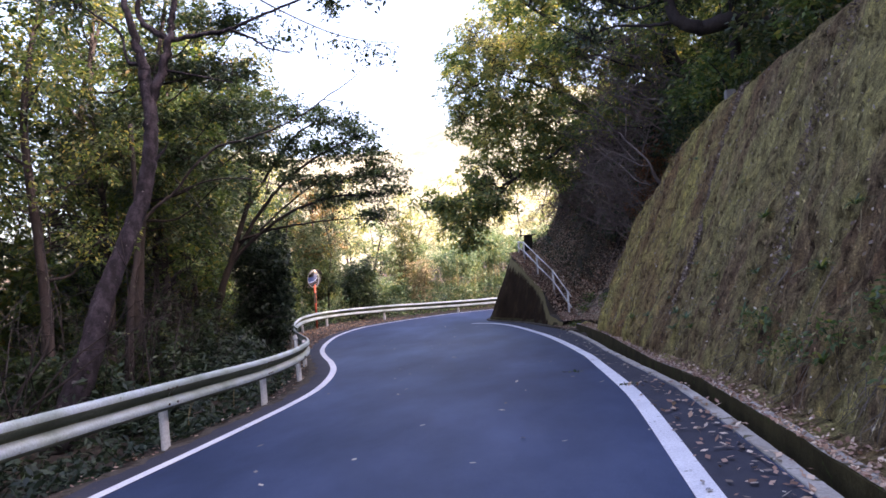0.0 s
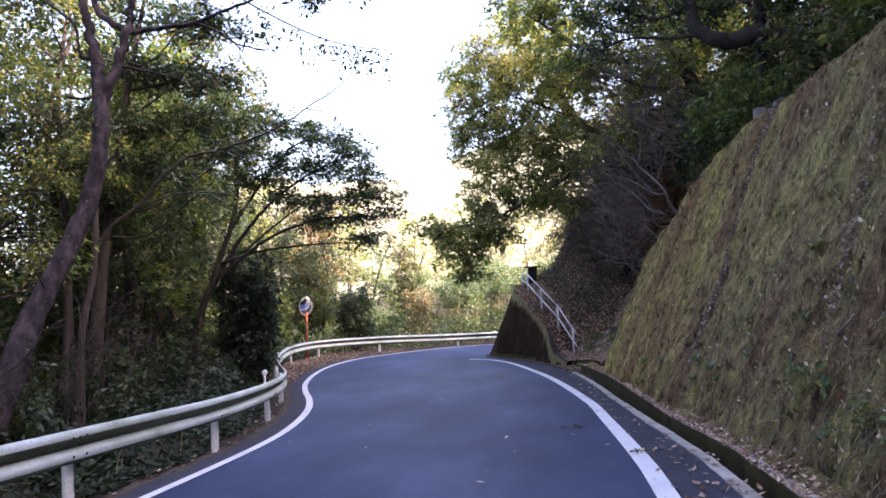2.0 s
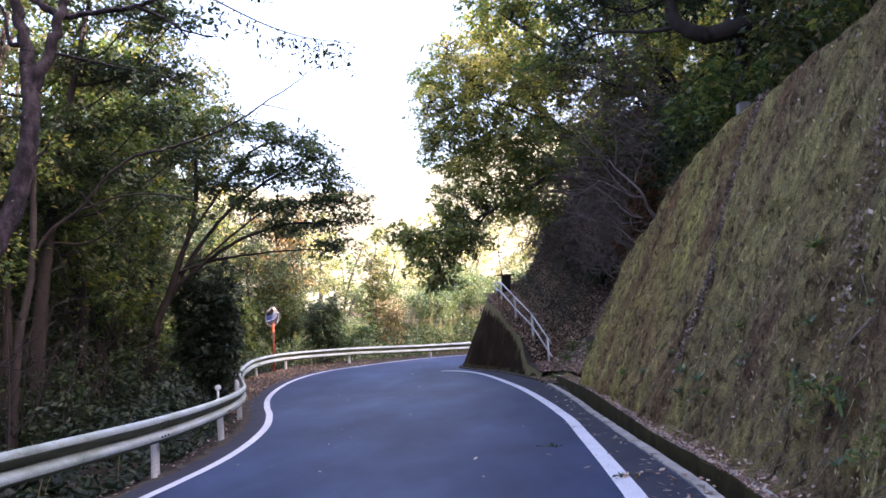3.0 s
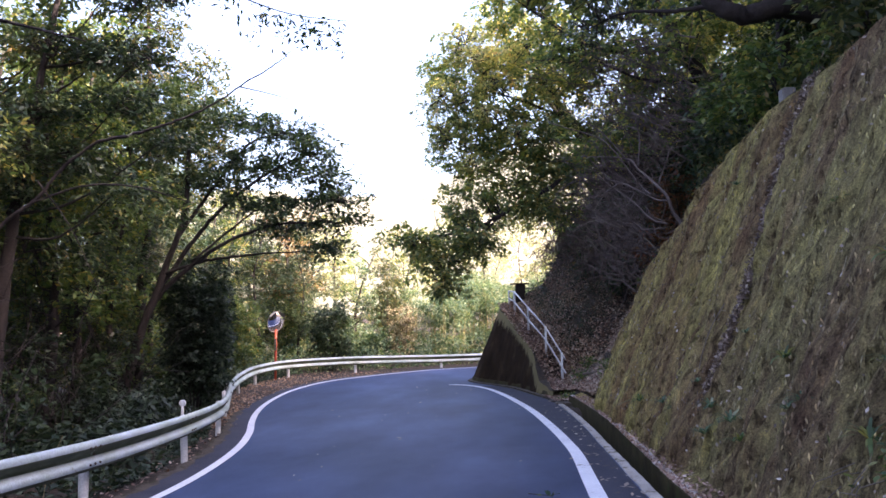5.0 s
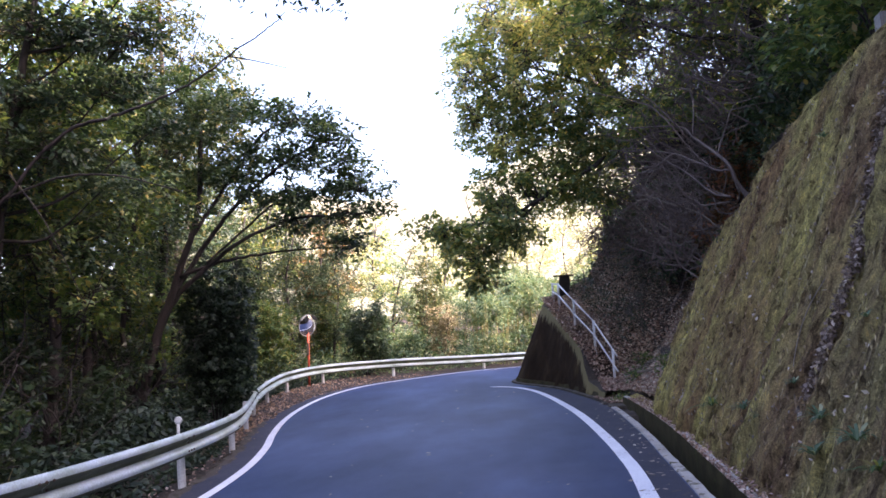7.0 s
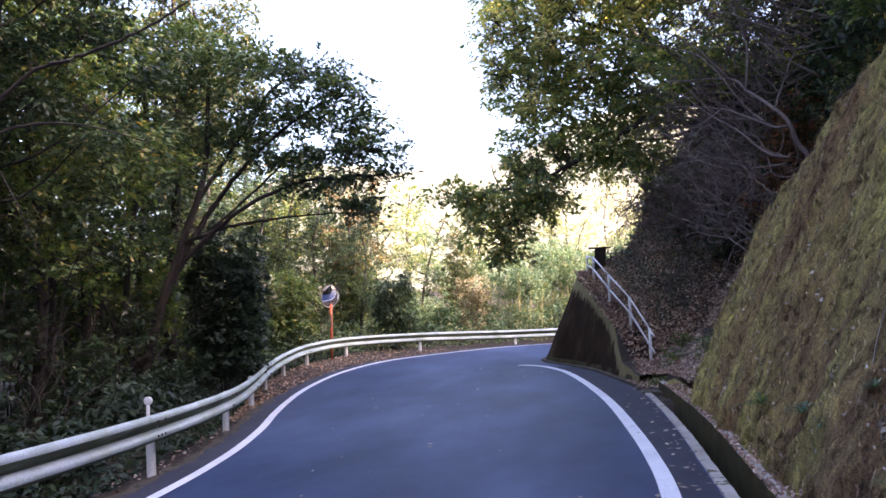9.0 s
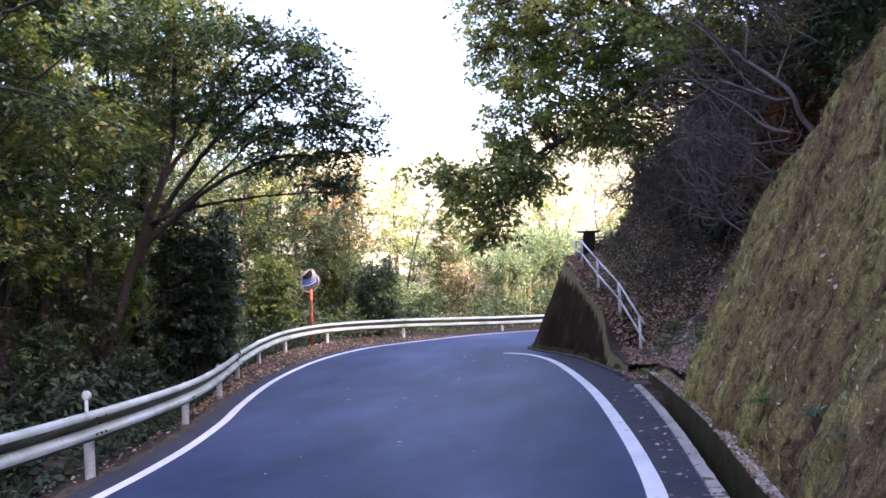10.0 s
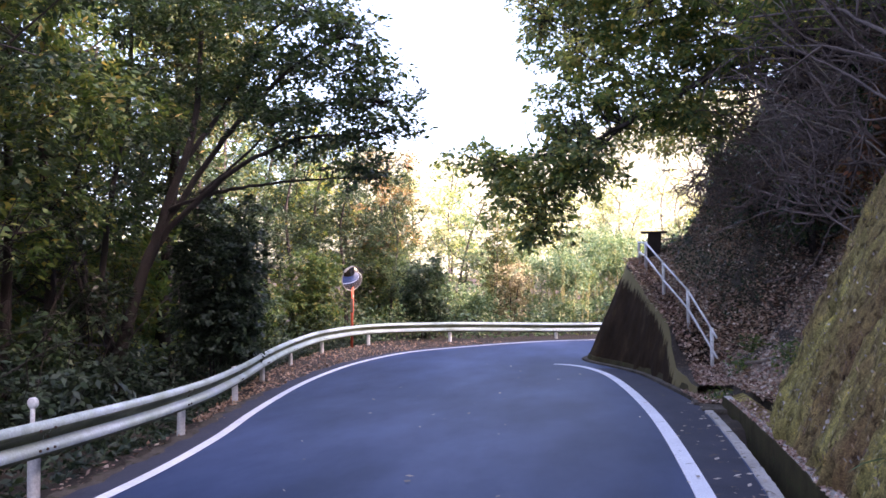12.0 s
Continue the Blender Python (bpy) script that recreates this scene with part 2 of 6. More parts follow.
G_RED = leaf_material("reddish_leaf", [(0.0, (0.09, 0.06, 0.035)), (0.5, (0.17, 0.09, 0.05)), (1.0, (0.3, 0.12, 0.08))], 0.35, 0.55)
G_MOSS, _nt, _b = nodes_of("moss_shoot")
_ge = _nt.nodes.new("ShaderNodeNewGeometry")
_c = mixc(_nt, 0.9, ramp(_nt, noise_tex(_nt, 0.95, 7, 0.66, (0.4, 1.0, 0.3)), MOSS_STOPS), ramp(_nt, _ge.outputs["Random Per Island"], [(0.0, (0.35, 0.34, 0.34)), (0.5, (0.9, 0.9, 0.9)), (0.9, (1.35, 1.35, 1.2)), (1.0, (2.0, 1.9, 1.5))]), 'MULTIPLY')
_nt.links.new(_c, _b.inputs["Base Color"])
_b.inputs["Roughness"].default_value, _b.inputs["Specular IOR Level"].default_value = 0.95, 0.1
G_OLIVE = leaf_material("olive_leaf", [(0.0, (0.034, 0.056, 0.034)), (0.5, (0.066, 0.092, 0.048)), (0.85, (0.13, 0.148, 0.07)), (1.0, (0.32, 0.23, 0.11))], 0.4, 0.45)
G_DRY = leaf_material("dry_leaf", [(0.0, (0.18, 0.105, 0.085)), (0.4, (0.35, 0.215, 0.175)), (0.75, (0.5, 0.355, 0.29)), (1.0, (0.72, 0.6, 0.52))], 0.1, 0.7)
G_RUST = leaf_material("rusty_leaf", [(0.0, (0.26, 0.14, 0.09)), (0.5, (0.46, 0.27, 0.18)), (1.0, (0.64, 0.45, 0.34))], 0.15, 0.7)
G_BRONZE = leaf_material("bronze_leaf", [(0.0, (0.07, 0.075, 0.04)), (0.5, (0.16, 0.125, 0.07)), (1.0, (0.34, 0.2, 0.12))], 0.4, 0.5)
G_FALLEN = leaf_material("bleached_leaf", [(0.0, (0.2, 0.16, 0.14)), (0.5, (0.37, 0.31, 0.28)), (1.0, (0.6, 0.54, 0.49))], 0.1, 0.7)
G_MULCH = leaf_material("weathered_leaf", [(0.0, (0.09, 0.065, 0.055)), (0.5, (0.2, 0.15, 0.13)), (0.9, (0.34, 0.27, 0.24)), (1.0, (0.6, 0.52, 0.47))], 0.1, 0.7)
G_STRAW = leaf_material("straw", [(0.0, (0.16, 0.13, 0.07)), (0.6, (0.3, 0.25, 0.15)), (1.0, (0.5, 0.44, 0.3))], 0.15, 0.7)
# no volume here: haze is mixed into the hill's pale base colour
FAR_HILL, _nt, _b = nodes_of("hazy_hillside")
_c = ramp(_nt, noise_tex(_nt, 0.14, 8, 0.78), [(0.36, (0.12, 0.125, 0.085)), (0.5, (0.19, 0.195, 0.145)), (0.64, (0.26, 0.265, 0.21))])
_nt.links.new(_c, _b.inputs["Base Color"])
_b.inputs["Roughness"].default_value = 1.0


# ---- mesh helpers ----
def mesh_of(name, verts, faces, mats, smooth=False, slots=None):
    me = bpy.data.meshes.new(name)
    me.from_pydata([tuple(v) for v in verts], [], faces)
    for m in (mats if isinstance(mats, (list, tuple)) else [mats]):
        me.materials.append(m)
    if slots is not None:
        me.polygons.foreach_set("material_index", slots)
    if smooth:
        me.polygons.foreach_set("use_smooth", [True] * len(me.polygons))
    me.update()
    return me


def quads_mesh(name, v, mat):
    """A mesh from an array (n, 4, 3): n separate quads."""
    n = len(v)
    me = bpy.data.meshes.new(name)
    me.vertices.add(4 * n)
    me.vertices.foreach_set("co", v.astype(np.float32).ravel())
    me.loops.add(4 * n)
    me.loops.foreach_set("vertex_index", np.arange(4 * n, dtype=np.int32))
    me.polygons.add(n)
    me.polygons.foreach_set("loop_start", np.arange(0, 4 * n, 4, dtype=np.int32))
    me.materials.append(mat)
    me.update(calc_edges=True)
    return me


def part(name, me, parent, label=""):
    ob = new(name, me)
    ob.parent = parent
    if label:
        ob["label"] = label
    return ob


def thing(name, label, category, group="", kind="", at=(0, 0, 0), me=None):
    ob = new(name, me)
    if me is None:
        ob.empty_display_size = 0.2
    ob.location = at
    return tagged(ob, label, category, group, kind)


def rough_path(pts, n):
    """Smooth curve (Catmull-Rom) through pts, n samples."""
    p = np.array(pts, float)
    p = np.vstack([2 * p[0] - p[1], p, 2 * p[-1] - p[-2]])
    seg = len(p) - 3
    out = []
    for u in np.linspace(0, seg - 1e-6, n):
        i = int(u)
        f = u - i
        a, b, c, d = p[i:i + 4]
        out.append(0.5 * (2 * b + (c - a) * f + (2 * a - 5 * b + 4 * c - d) * f * f + (3 * b - a - 3 * c + d) * f ** 3))
    return np.array(out)


def tube(pts, radii, sides=7, cap=True):
    pts = np.asarray(pts, float)
    n = len(pts)
    r = np.interp(np.linspace(0, 1, n), np.linspace(0, 1, len(radii)), radii)
    tan = np.gradient(pts, axis=0)
    tan /= np.linalg.norm(tan, axis=1)[:, None] + 1e-9
    ref = np.array([0.31, 0.95, 0.05])
    ref = np.where(np.abs(tan @ ref)[:, None] > 0.93, np.array([0.95, -0.2, 0.2]), ref)
    u = np.cross(tan, ref)
    u /= np.linalg.norm(u, axis=1)[:, None]
    w = np.cross(tan, u)
    a = np.linspace(0, 2 * np.pi, sides, endpoint=False)
    v = pts[:, None] + r[:, None, None] * (np.cos(a)[None, :, None] * u[:, None] + np.sin(a)[None, :, None] * w[:, None])
    v = v.reshape(-1, 3)
    f = [(i * sides + k, i * sides + (k + 1) % sides, (i + 1) * sides + (k + 1) % sides, (i + 1) * sides + k) for i in range(n - 1) for k in range(sides)]
    if cap:
        f += [tuple(range(sides))[::-1], tuple((n - 1) * sides + k for k in range(sides))]
    return v, f


def join(pieces):
    vs, fs, o = [], [], 0
    for v, f in pieces:
        vs.append(np.asarray(v, float))
        fs += [tuple(i + o for i in q) for q in f]
        o += len(v)
    return np.vstack(vs), fs


def box(lo, hi):
    x0, y0, z0 = lo
    x1, y1, z1 = hi
    v = [(x0, y0, z0), (x1, y0, z0), (x1, y1, z0), (x0, y1, z0), (x0, y0, z1), (x1, y0, z1), (x1, y1, z1), (x0, y1, z1)]
    return np.array(v, float), [(0, 3, 2, 1), (4, 5, 6, 7), (0, 1, 5, 4), (1, 2, 6, 5), (2, 3, 7, 6), (3, 0, 4, 7)]


def bevelled(lo, hi, bevel=0.008):
    bm = bmesh.new()
    v, f = box(lo, hi)
    bv = [bm.verts.new(p) for p in v]
    for q in f:
        bm.faces.new([bv[i] for i in q])
    bmesh.ops.bevel(bm, geom=bm.edges[:], offset=bevel, segments=2, affect='EDGES')
    bm.verts.index_update()
    out = np.array([p.co[:] for p in bm.verts]), [tuple(x.index for x in q.verts) for q in bm.faces]
    bm.free()
    return out


def rand_dirs(n):
    d = rng.normal(size=(n, 3))
    return d / np.linalg.norm(d, axis=1)[:, None]


def leaves(centres, size, aspect=0.45, droop=0.25, spread=1.0, up=0.35, d=None, nrm=None):
    """One pointed, slightly folded leaf at each centre, along d with face normal nrm where these are given."""
    n = len(centres)
    if d is None:
        d = rand_dirs(n) * spread
        d[:, 2] = d[:, 2] * 0.6 - droop
        nrm = rand_dirs(n)
        nrm[:, 2] = np.abs(nrm[:, 2]) + up
    d = d / (np.linalg.norm(d, axis=1)[:, None] + 1e-9)
    s = np.cross(d, nrm)
    s /= np.linalg.norm(s, axis=1)[:, None] + 1e-9
    nn = np.cross(s, d)
    L = (size * rng.uniform(0.6, 1.35, n))[:, None]
    w = L * aspect * 0.5
    b = centres - d * L * 0.5
    t = centres + d * L * 0.5
    mid = centres - d * L * 0.08
    return np.stack([b, mid + s * w + nn * w * 0.25, t, mid - s * w + nn * w * 0.25], axis=1)


def lobe_clusters(lobe, density):
    """Spray centres spread through an uneven lobe (x, y, z, rx, ry, rz), denser toward its shell, and their outward directions."""
    x, y, z, rx, ry, rz = lobe
    n = max(4, int(density * (rx * ry + ry * rz + rx * rz)))
    d = rand_dirs(n)
    r = rng.uniform(0.15, 1.0, n) ** 0.45
    lump = 1 + 0.25 * np.sin(3.1 * d[:, 0] + 1.7 * d[:, 1] + x) * np.cos(2.3 * d[:, 2] + y)
    return np.array([x, y, z]) + d * (r * lump)[:, None] * np.array([rx, ry, rz]), d


def crown_of(lobes, density, per, size, radius, flat=0.6, aspect=0.45, droop=0.25):
    """Leaves in flat drooping sprays, each spray with leaves set along both sides of its axis."""
    both = [lobe_clusters(l, density) for l in lobes]
    c, out = np.vstack([b[0] for b in both]), np.vstack([b[1] for b in both])
    ax = out * np.array([1, 1, 0.3]) + rng.normal(size=c.shape) * np.array([0.5, 0.5, 0.2])
    ax[:, 2] -= droop * 0.7
    ax /= np.linalg.norm(ax, axis=1)[:, None]
    side = np.cross(ax, np.array([0, 0, 1]) + rng.normal(size=c.shape) * 0.3)
    side /= np.linalg.norm(side, axis=1)[:, None]
    nrm = np.cross(side, ax)
    k = rng.integers(int(per * 0.5), int(per * 1.5) + 1, len(c))
    rep = lambda q: np.repeat(q, k, axis=0)
    n = int(k.sum())
    R = np.repeat(radius * rng.uniform(0.65, 1.35, len(c)), k)[:, None]
    t = rng.uniform(-1, 1, n)[:, None]
    lat = rng.normal(size=(n, 1)) * 0.42 * (1.05 - 0.5 * np.abs(t))
    p = rep(c) + rep(ax) * t * R * 0.95 + rep(side) * lat * R + rep(nrm) * rng.normal(size=(n, 1)) * R * flat * 0.42
    p[:, 2] -= (0.22 * (t * t) * R)[:, 0]
    d = rep(ax) * 0.7 + rep(side) * np.sign(lat) * rng.uniform(0.2, 1.1, (n, 1)) + rng.normal(size=(n, 3)) * 0.35
    d[:, 2] -= droop * 0.6
    return c, leaves(p, size, aspect, droop, d=d, nrm=rep(nrm) + rng.normal(size=(n, 3)) * 0.45)


def tree(name, label, trunk, limbs, lobes, leaf, bark=None, radii=(0.16, 0.08), density=26, per=26, size=0.13, radius=0.3,
         flat=0.6, aspect=0.45, category="tree", group="", twigs=0.5, droop=0.25, twig_most=200, twig_r=0.018):
    """A tree: tapered trunk, limbs, fine twigs to the clumps, and a crown of single leaves."""
    bark = bark or BARK_DARK
    base = np.array(trunk[0], float)
    ob = thing(name, label, category, group, at=tuple(base))
    tp = rough_path(trunk, 6 * len(trunk))
    tp[1:-1] += rng.normal(size=(len(tp) - 2, 3)) * radii[0] * 0.08
    v, f = tube(tp - base, [radii[0] * 1.5, radii[0], (radii[0] + radii[1]) / 2, radii[1]], 10)
    part("trunk", mesh_of("trunk", v, f, bark, True), ob)
    nodes = [tp]
    for pts, r0, r1 in limbs:
        lp = rough_path(pts, 6 * len(pts))
        lp[1:-1] += rng.normal(size=(len(lp) - 2, 3)) * r0 * 0.15
        v, f = tube(lp - base, [r0, (r0 + r1) / 2, r1], 7 if r0 > 0.055 else 4)
        part("branch", mesh_of("branch", v, f, bark, True), ob)
        nodes.append(lp)
    if lobes:
        c, q = crown_of(lobes, density, per, size, radius, flat, aspect, droop)
        part("crown", quads_mesh("crown", q - base, leaf), ob)
        allp = np.vstack(nodes)
        pick = c[rng.random(len(c)) < twigs]
        pieces = []
        for p in pick[:twig_most]:
            d = np.linalg.norm(allp - p, axis=1) + 0.25 * np.maximum(0, allp[:, 2] - p[2])
            q0 = allp[np.argmin(d)]
            m1 = q0 * 0.6 + p * 0.4 + rng.normal(size=3) * 0.12
            m2 = q0 * 0.25 + p * 0.75 + rng.normal(size=3) * 0.1
            pieces.append(tube(np.array([q0, m1, m2, p]) - base, [twig_r, 0.004], 4, False))
        if pieces:
            v, f = join(pieces)
            part("twig_spray", mesh_of("twig_spray", v, f, bark, True), ob)["kind"] = "stuff"
    return ob


# ---- plan: road surface, edges and slopes ----
KY = (-40, -12, 0, 5, 9, 13, 16.5, 20, 24, 30, 36, 41, 60)
KC = (-.06, -.06, -.06, -.06, -.085, -.19, -.255, -.25, -.24, -.14, .08, .18, .3)
KS = (.06, .06, .06, .06, .065, .05, .035, .035, .03, .005, .01, 0, 0)


def road_z(x, y):
    return np.interp(y, KY, KC) + np.interp(y, KY, KS) * np.clip(x, -9, 6)


KERB = [(-0.4, -25), (0.9, -10), (1.75, 0), (2.15, 5), (2.4, 9), (2.55, 13), (2.67, 17), (2.66, 20), (2.56, 23.0), (2.4, 24.3), (2.05, 26.1), (1.6, 28.1), (0.95, 29.6), (0.3, 30.7),
        (0.15, 31.6), (0.6, 32.6), (2.0, 33.8), (4.5, 34.8), (9, 35.6), (18, 36)]
LEFT = [(-6.2, -25), (-4.8, -10), (-3.95, 0), (-3.45, 6.5), (-3.2, 9.3), (-3.03, 12.4), (-3.05, 14.7), (-3.4, 17.5), (-3.95, 19.9), (-4.6, 22.1), (-5.2, 24.5), (-5.52, 27), (-5.52, 29.5),
        (-4.98, 32.2), (-3.6, 34.2), (-1.7, 36.1), (0.3, 37.2), (4, 38.6), (9, 39.8), (18, 40.5)]
RLINE = [(-1.1, -25), (0.2, -10), (1.15, 0), (1.58, 5), (1.88, 8.7), (2.1, 13), (2.2, 16), (2.08, 19), (1.84, 22.2), (1.46, 25.2), (0.96, 27.8), (0.4, 29.3), (-0.1, 29.85), (-0.45, 29.95)]
RAIL_PTS = [(-6.9, -25), (-5.6, -10), (-4.6, 0), (-4.15, 5.9), (-3.9, 9.58), (-3.71, 13.17), (-4.0, 16.76), (-4.74, 20.28), (-5.84, 23.71), (-6.75, 26.5), (-7.4, 29.3), (-7.75, 32.2), (-7.3, 35.1),
            (-4.8, 36.6), (-1.27, 38.5), (2.2, 39.9), (5.8, 40.9), (9.3, 41.6), (16, 42)]
RAIL_TOP = [.54, .54, .54, .51, .46, .4, .345, .275, .245, .3, .42, .54, .62, .68, .64, .66, .68, .7, .72]
POST_BASE = [-.4, -.4, -.4, -.42, -.43, -.46, -.46, -.49, -.51, -.4, -.3, -.2, -.16, 0, .05, .08, .1, .12, .14]
BASE_Y = (-25, -10, 0, 5, 10, 15, 21)
BASE_X = (0.1, 1.4, 2.28, 2.66, 2.92, 3.07, 3.08)
WALL_SLOPE = 0.455


def base_x(y):
    return np.interp(y, BASE_Y, BASE_X)


def wall_x(y, z):
    return base_x(y) + WALL_SLOPE * (z - 0.1)


PATH_Y = (21, 23, 24.6, 25.9, 27, 28.4, 30.3, 31.2, 32.2)
PATH_X = (3.3, 3.1, 3.0, 2.98, 2.63, 2.2, 1.84, 1.68, 1.75)
PATH_Z = (0.05, 0.03, 0.05, 0.22, 0.98, 1.6, 2.27, 2.55, 2.7)


def hill_z(x, y):
    """Height of the hillside over its foot along the stepped path."""
    u = x - np.interp(y, PATH_Y, PATH_X)
    z0 = np.interp(y, PATH_Y, PATH_Z)
    k = np.interp(y, (21, 25, 29, 32), (0.9, 0.62, 0.45, 0.42))
    s = np.interp(y, (21, 26, 32), (1.75, 1.6, 1.7))
    z = z0 + k * np.clip(u, 0, 1.15) + s * np.clip(u - 1.15, 0, 3.2) + 0.62 * np.clip(u - 4.35, 0, 60)
    return np.where(u < 0, z0 + 0.2 * u - 0.05, z)


def ground_z(x, y):
    """The one sheet of ground, under the road and up the hill."""
    rz = road_z(x, y)
    left = np.interp(y, [p[1] for p in RAIL_PTS[:13]], [p[0] for p in RAIL_PTS[:13]])
    z = rz - 0.06
    d = np.clip(left - x, 0, 200)
    z = z - 0.1 * np.clip(d, 0, 1.2) - 0.02 * np.clip(d - 1.2, 0, 10) + 0.12 * np.clip(d - 18, 0, 60)
    ridge = np.clip(wall_x(y, 4.7) + 0.15, 0, 9)
    behind = x - wall_x(y, 0.3)
    hw = np.maximum(rz - 0.8, 0.1 + np.clip(behind - 0.5, -0.5, 2.0) / WALL_SLOPE)
    # hilltop out of view, made steep enough to keep sun off the road
    hw = np.where(x > ridge, 4.55 + np.interp(x - ridge, (0, 5, 60), (0, 3.2, 56)), hw)
    edge = np.interp(y, [p[1] for p in KERB[:9]], [p[0] for p in KERB[:9]])
    t = np.clip((y - 20.2) / 1.0, 0, 1)
    near = np.where(x > edge - 0.25, hw, z)
    kx = np.interp(y, (20, 23, 24.3, 26.1, 28.1, 29.6, 30.7, 31.6), (2.6, 2.56, 2.4, 2.05, 1.6, 0.95, 0.3, 0.15))
    far = np.where(x > kx + 0.55, np.where(x > np.interp(y, PATH_Y, PATH_X) + 0.1, hill_z(x, y), rz + np.interp(y, (22.9, 23.3, 24.5, 24.9), (-0.3, 0.0, 0.04, -0.3))), z)
    right = near * (1 - t) + far * t
    turn = np.clip((y - 31.6) / 0.9, 0, 1)
    hz = hill_z(x, np.minimum(y, 32.2))
    cut = 33.2 + 0.33 * np.clip(x - 2, 0, 8)
    hz = np.where(y > cut, rz - 0.1, hz)
    right = np.where(y > 31.6, np.where((x > 1.75) & (y < cut), hz, z), right)
    z = np.where(x > 0, right, z)
    z = z + 0.1 * np.clip(y - 46, 0, 40) * (x < 60)
    return z


# ---- ground ----
gx = np.concatenate([np.array([-600, -350, -200, -120, -80, -55]), np.arange(-40, -10, 1.0), np.arange(-10, 10, 0.25), np.arange(10, 30, 1.0), np.array([30, 36, 44, 55, 80, 120, 200, 350, 600])])
gy = np.concatenate([np.array([-500, -250, -120, -60, -40]), np.arange(-30, 4, 1.0), np.arange(4, 36, 0.25), np.arange(36, 60, 0.75), np.array([62, 66, 72, 80, 95, 120, 180, 300, 600])])
X, Y = np.meshgrid(gx, gy)
Z = ground_z(X, Y)
# unseen ridge heights, set to shade the near road and open the bend
Z = np.minimum(Z, np.interp(Y, (4, 12, 28, 38), (46, 24, 24, 7)))
rough = np.array([noise.fractal(Vector((x * 0.9, y * 0.9, 0)), 0.9, 2.1, 4) for x, y in zip(X.ravel(), Y.ravel())]).reshape(X.shape)
on_road = (X > -3 - 4.5 * np.clip((Y - 14) / 12, 0, 1)) & (X < 2.7) & (Y < 40)
Z = Z + rough * np.where(on_road, 0.0, np.where(X > 2.6, 0.09, 0.06))
nx = len(gx)
gf = [(j * nx + i, j * nx + i + 1, (j + 1) * nx + i + 1, (j + 1) * nx + i) for j in range(len(gy) - 1) for i in range(nx - 1)]
thing("ground", "brown forest soil strewn with dead leaves", "ground", kind="structure", me=mesh_of("ground", np.stack([X, Y, Z], -1).reshape(-1, 3), gf, SOIL, True))


def strip(a, b, lift=0.0, rows=2, n=260):
    """A sheet on the road between two plan curves a and b (n samples each)."""
    v = []
    for i in range(len(a)):
        for k in range(rows):
            f = k / (rows - 1)
            x, y = a[i] * (1 - f) + b[i] * f
            v.append((x, y, road_z(x, y) + lift))
    f = [(i * rows + k, i * rows + k + 1, (i + 1) * rows + k + 1, (i + 1) * rows + k) for i in range(len(a) - 1) for k in range(rows - 1)]
    return np.array(v), f


def offset(c, d):
    t = np.gradient(c, axis=0)
    t /= np.linalg.norm(t, axis=1)[:, None]
    return c + np.stack([t[:, 1], -t[:, 0]], 1) * (np.asarray(d)[:, None] if np.ndim(d) else d)


left_c, kerb_c, rline_c = rough_path(LEFT, 300), rough_path(KERB, 300), rough_path(RLINE, 220)
v, f = strip(offset(left_c, -0.12), kerb_c, 0.0, 14)
thing("road", "worn bluish-grey asphalt mountain road", "road", kind="structure", me=mesh_of("road", v, f, ASPHALT, True))
wob = 0.04 * np.sin(np.arange(300) * 0.7) + 0.03 * np.sin(np.arange(300) * 1.9)
v, f = strip(offset(left_c, -0.42 + wob), offset(left_c, -0.05), 0.006, 3)
thing("shoulder_left", "darker crumbling asphalt shoulder beside the guardrail", "road", kind="structure", me=mesh_of("shoulder_left", v, f, SHOULDER, True))
rk = np.array([p for p in kerb_c if p[1] < 29.2])
rl = np.array([(np.interp(p[1], rline_c[:-8, 1], rline_c[:-8, 0]) + 0.07, p[1]) for p in rk])
v, f = strip(rl, rk - np.array([0.02, 0]), 0.006, 3)
thing("shoulder_right", "darker asphalt shoulder between white line and ditch", "road", kind="structure", me=mesh_of("shoulder_right", v, f, SHOULDER, True))
v, f = strip(offset(left_c, -0.075), offset(left_c, 0.075), 0.011)
thing("edge_line", "worn white painted edge line beside the guardrail", "road marking", kind="structure", me=mesh_of("edge_line", v, f, PAINT))
wr = np.interp(np.arange(220), (0, 205, 219), (0.085, 0.085, 0.05))
v, f = strip(offset(rline_c, -wr), offset(rline_c, wr), 0.011)
thing("edge_line", "worn white painted edge line beside the ditch", "road marking", kind="structure", me=mesh_of("edge_line", v, f, PAINT))

# ---- drainage ditch ----
dc = np.array([p for p in kerb_c if -20 < p[1] < 23.2])


def ditch_rise(y):
    return np.interp(y, (12, 17), (0.0, 0.09))


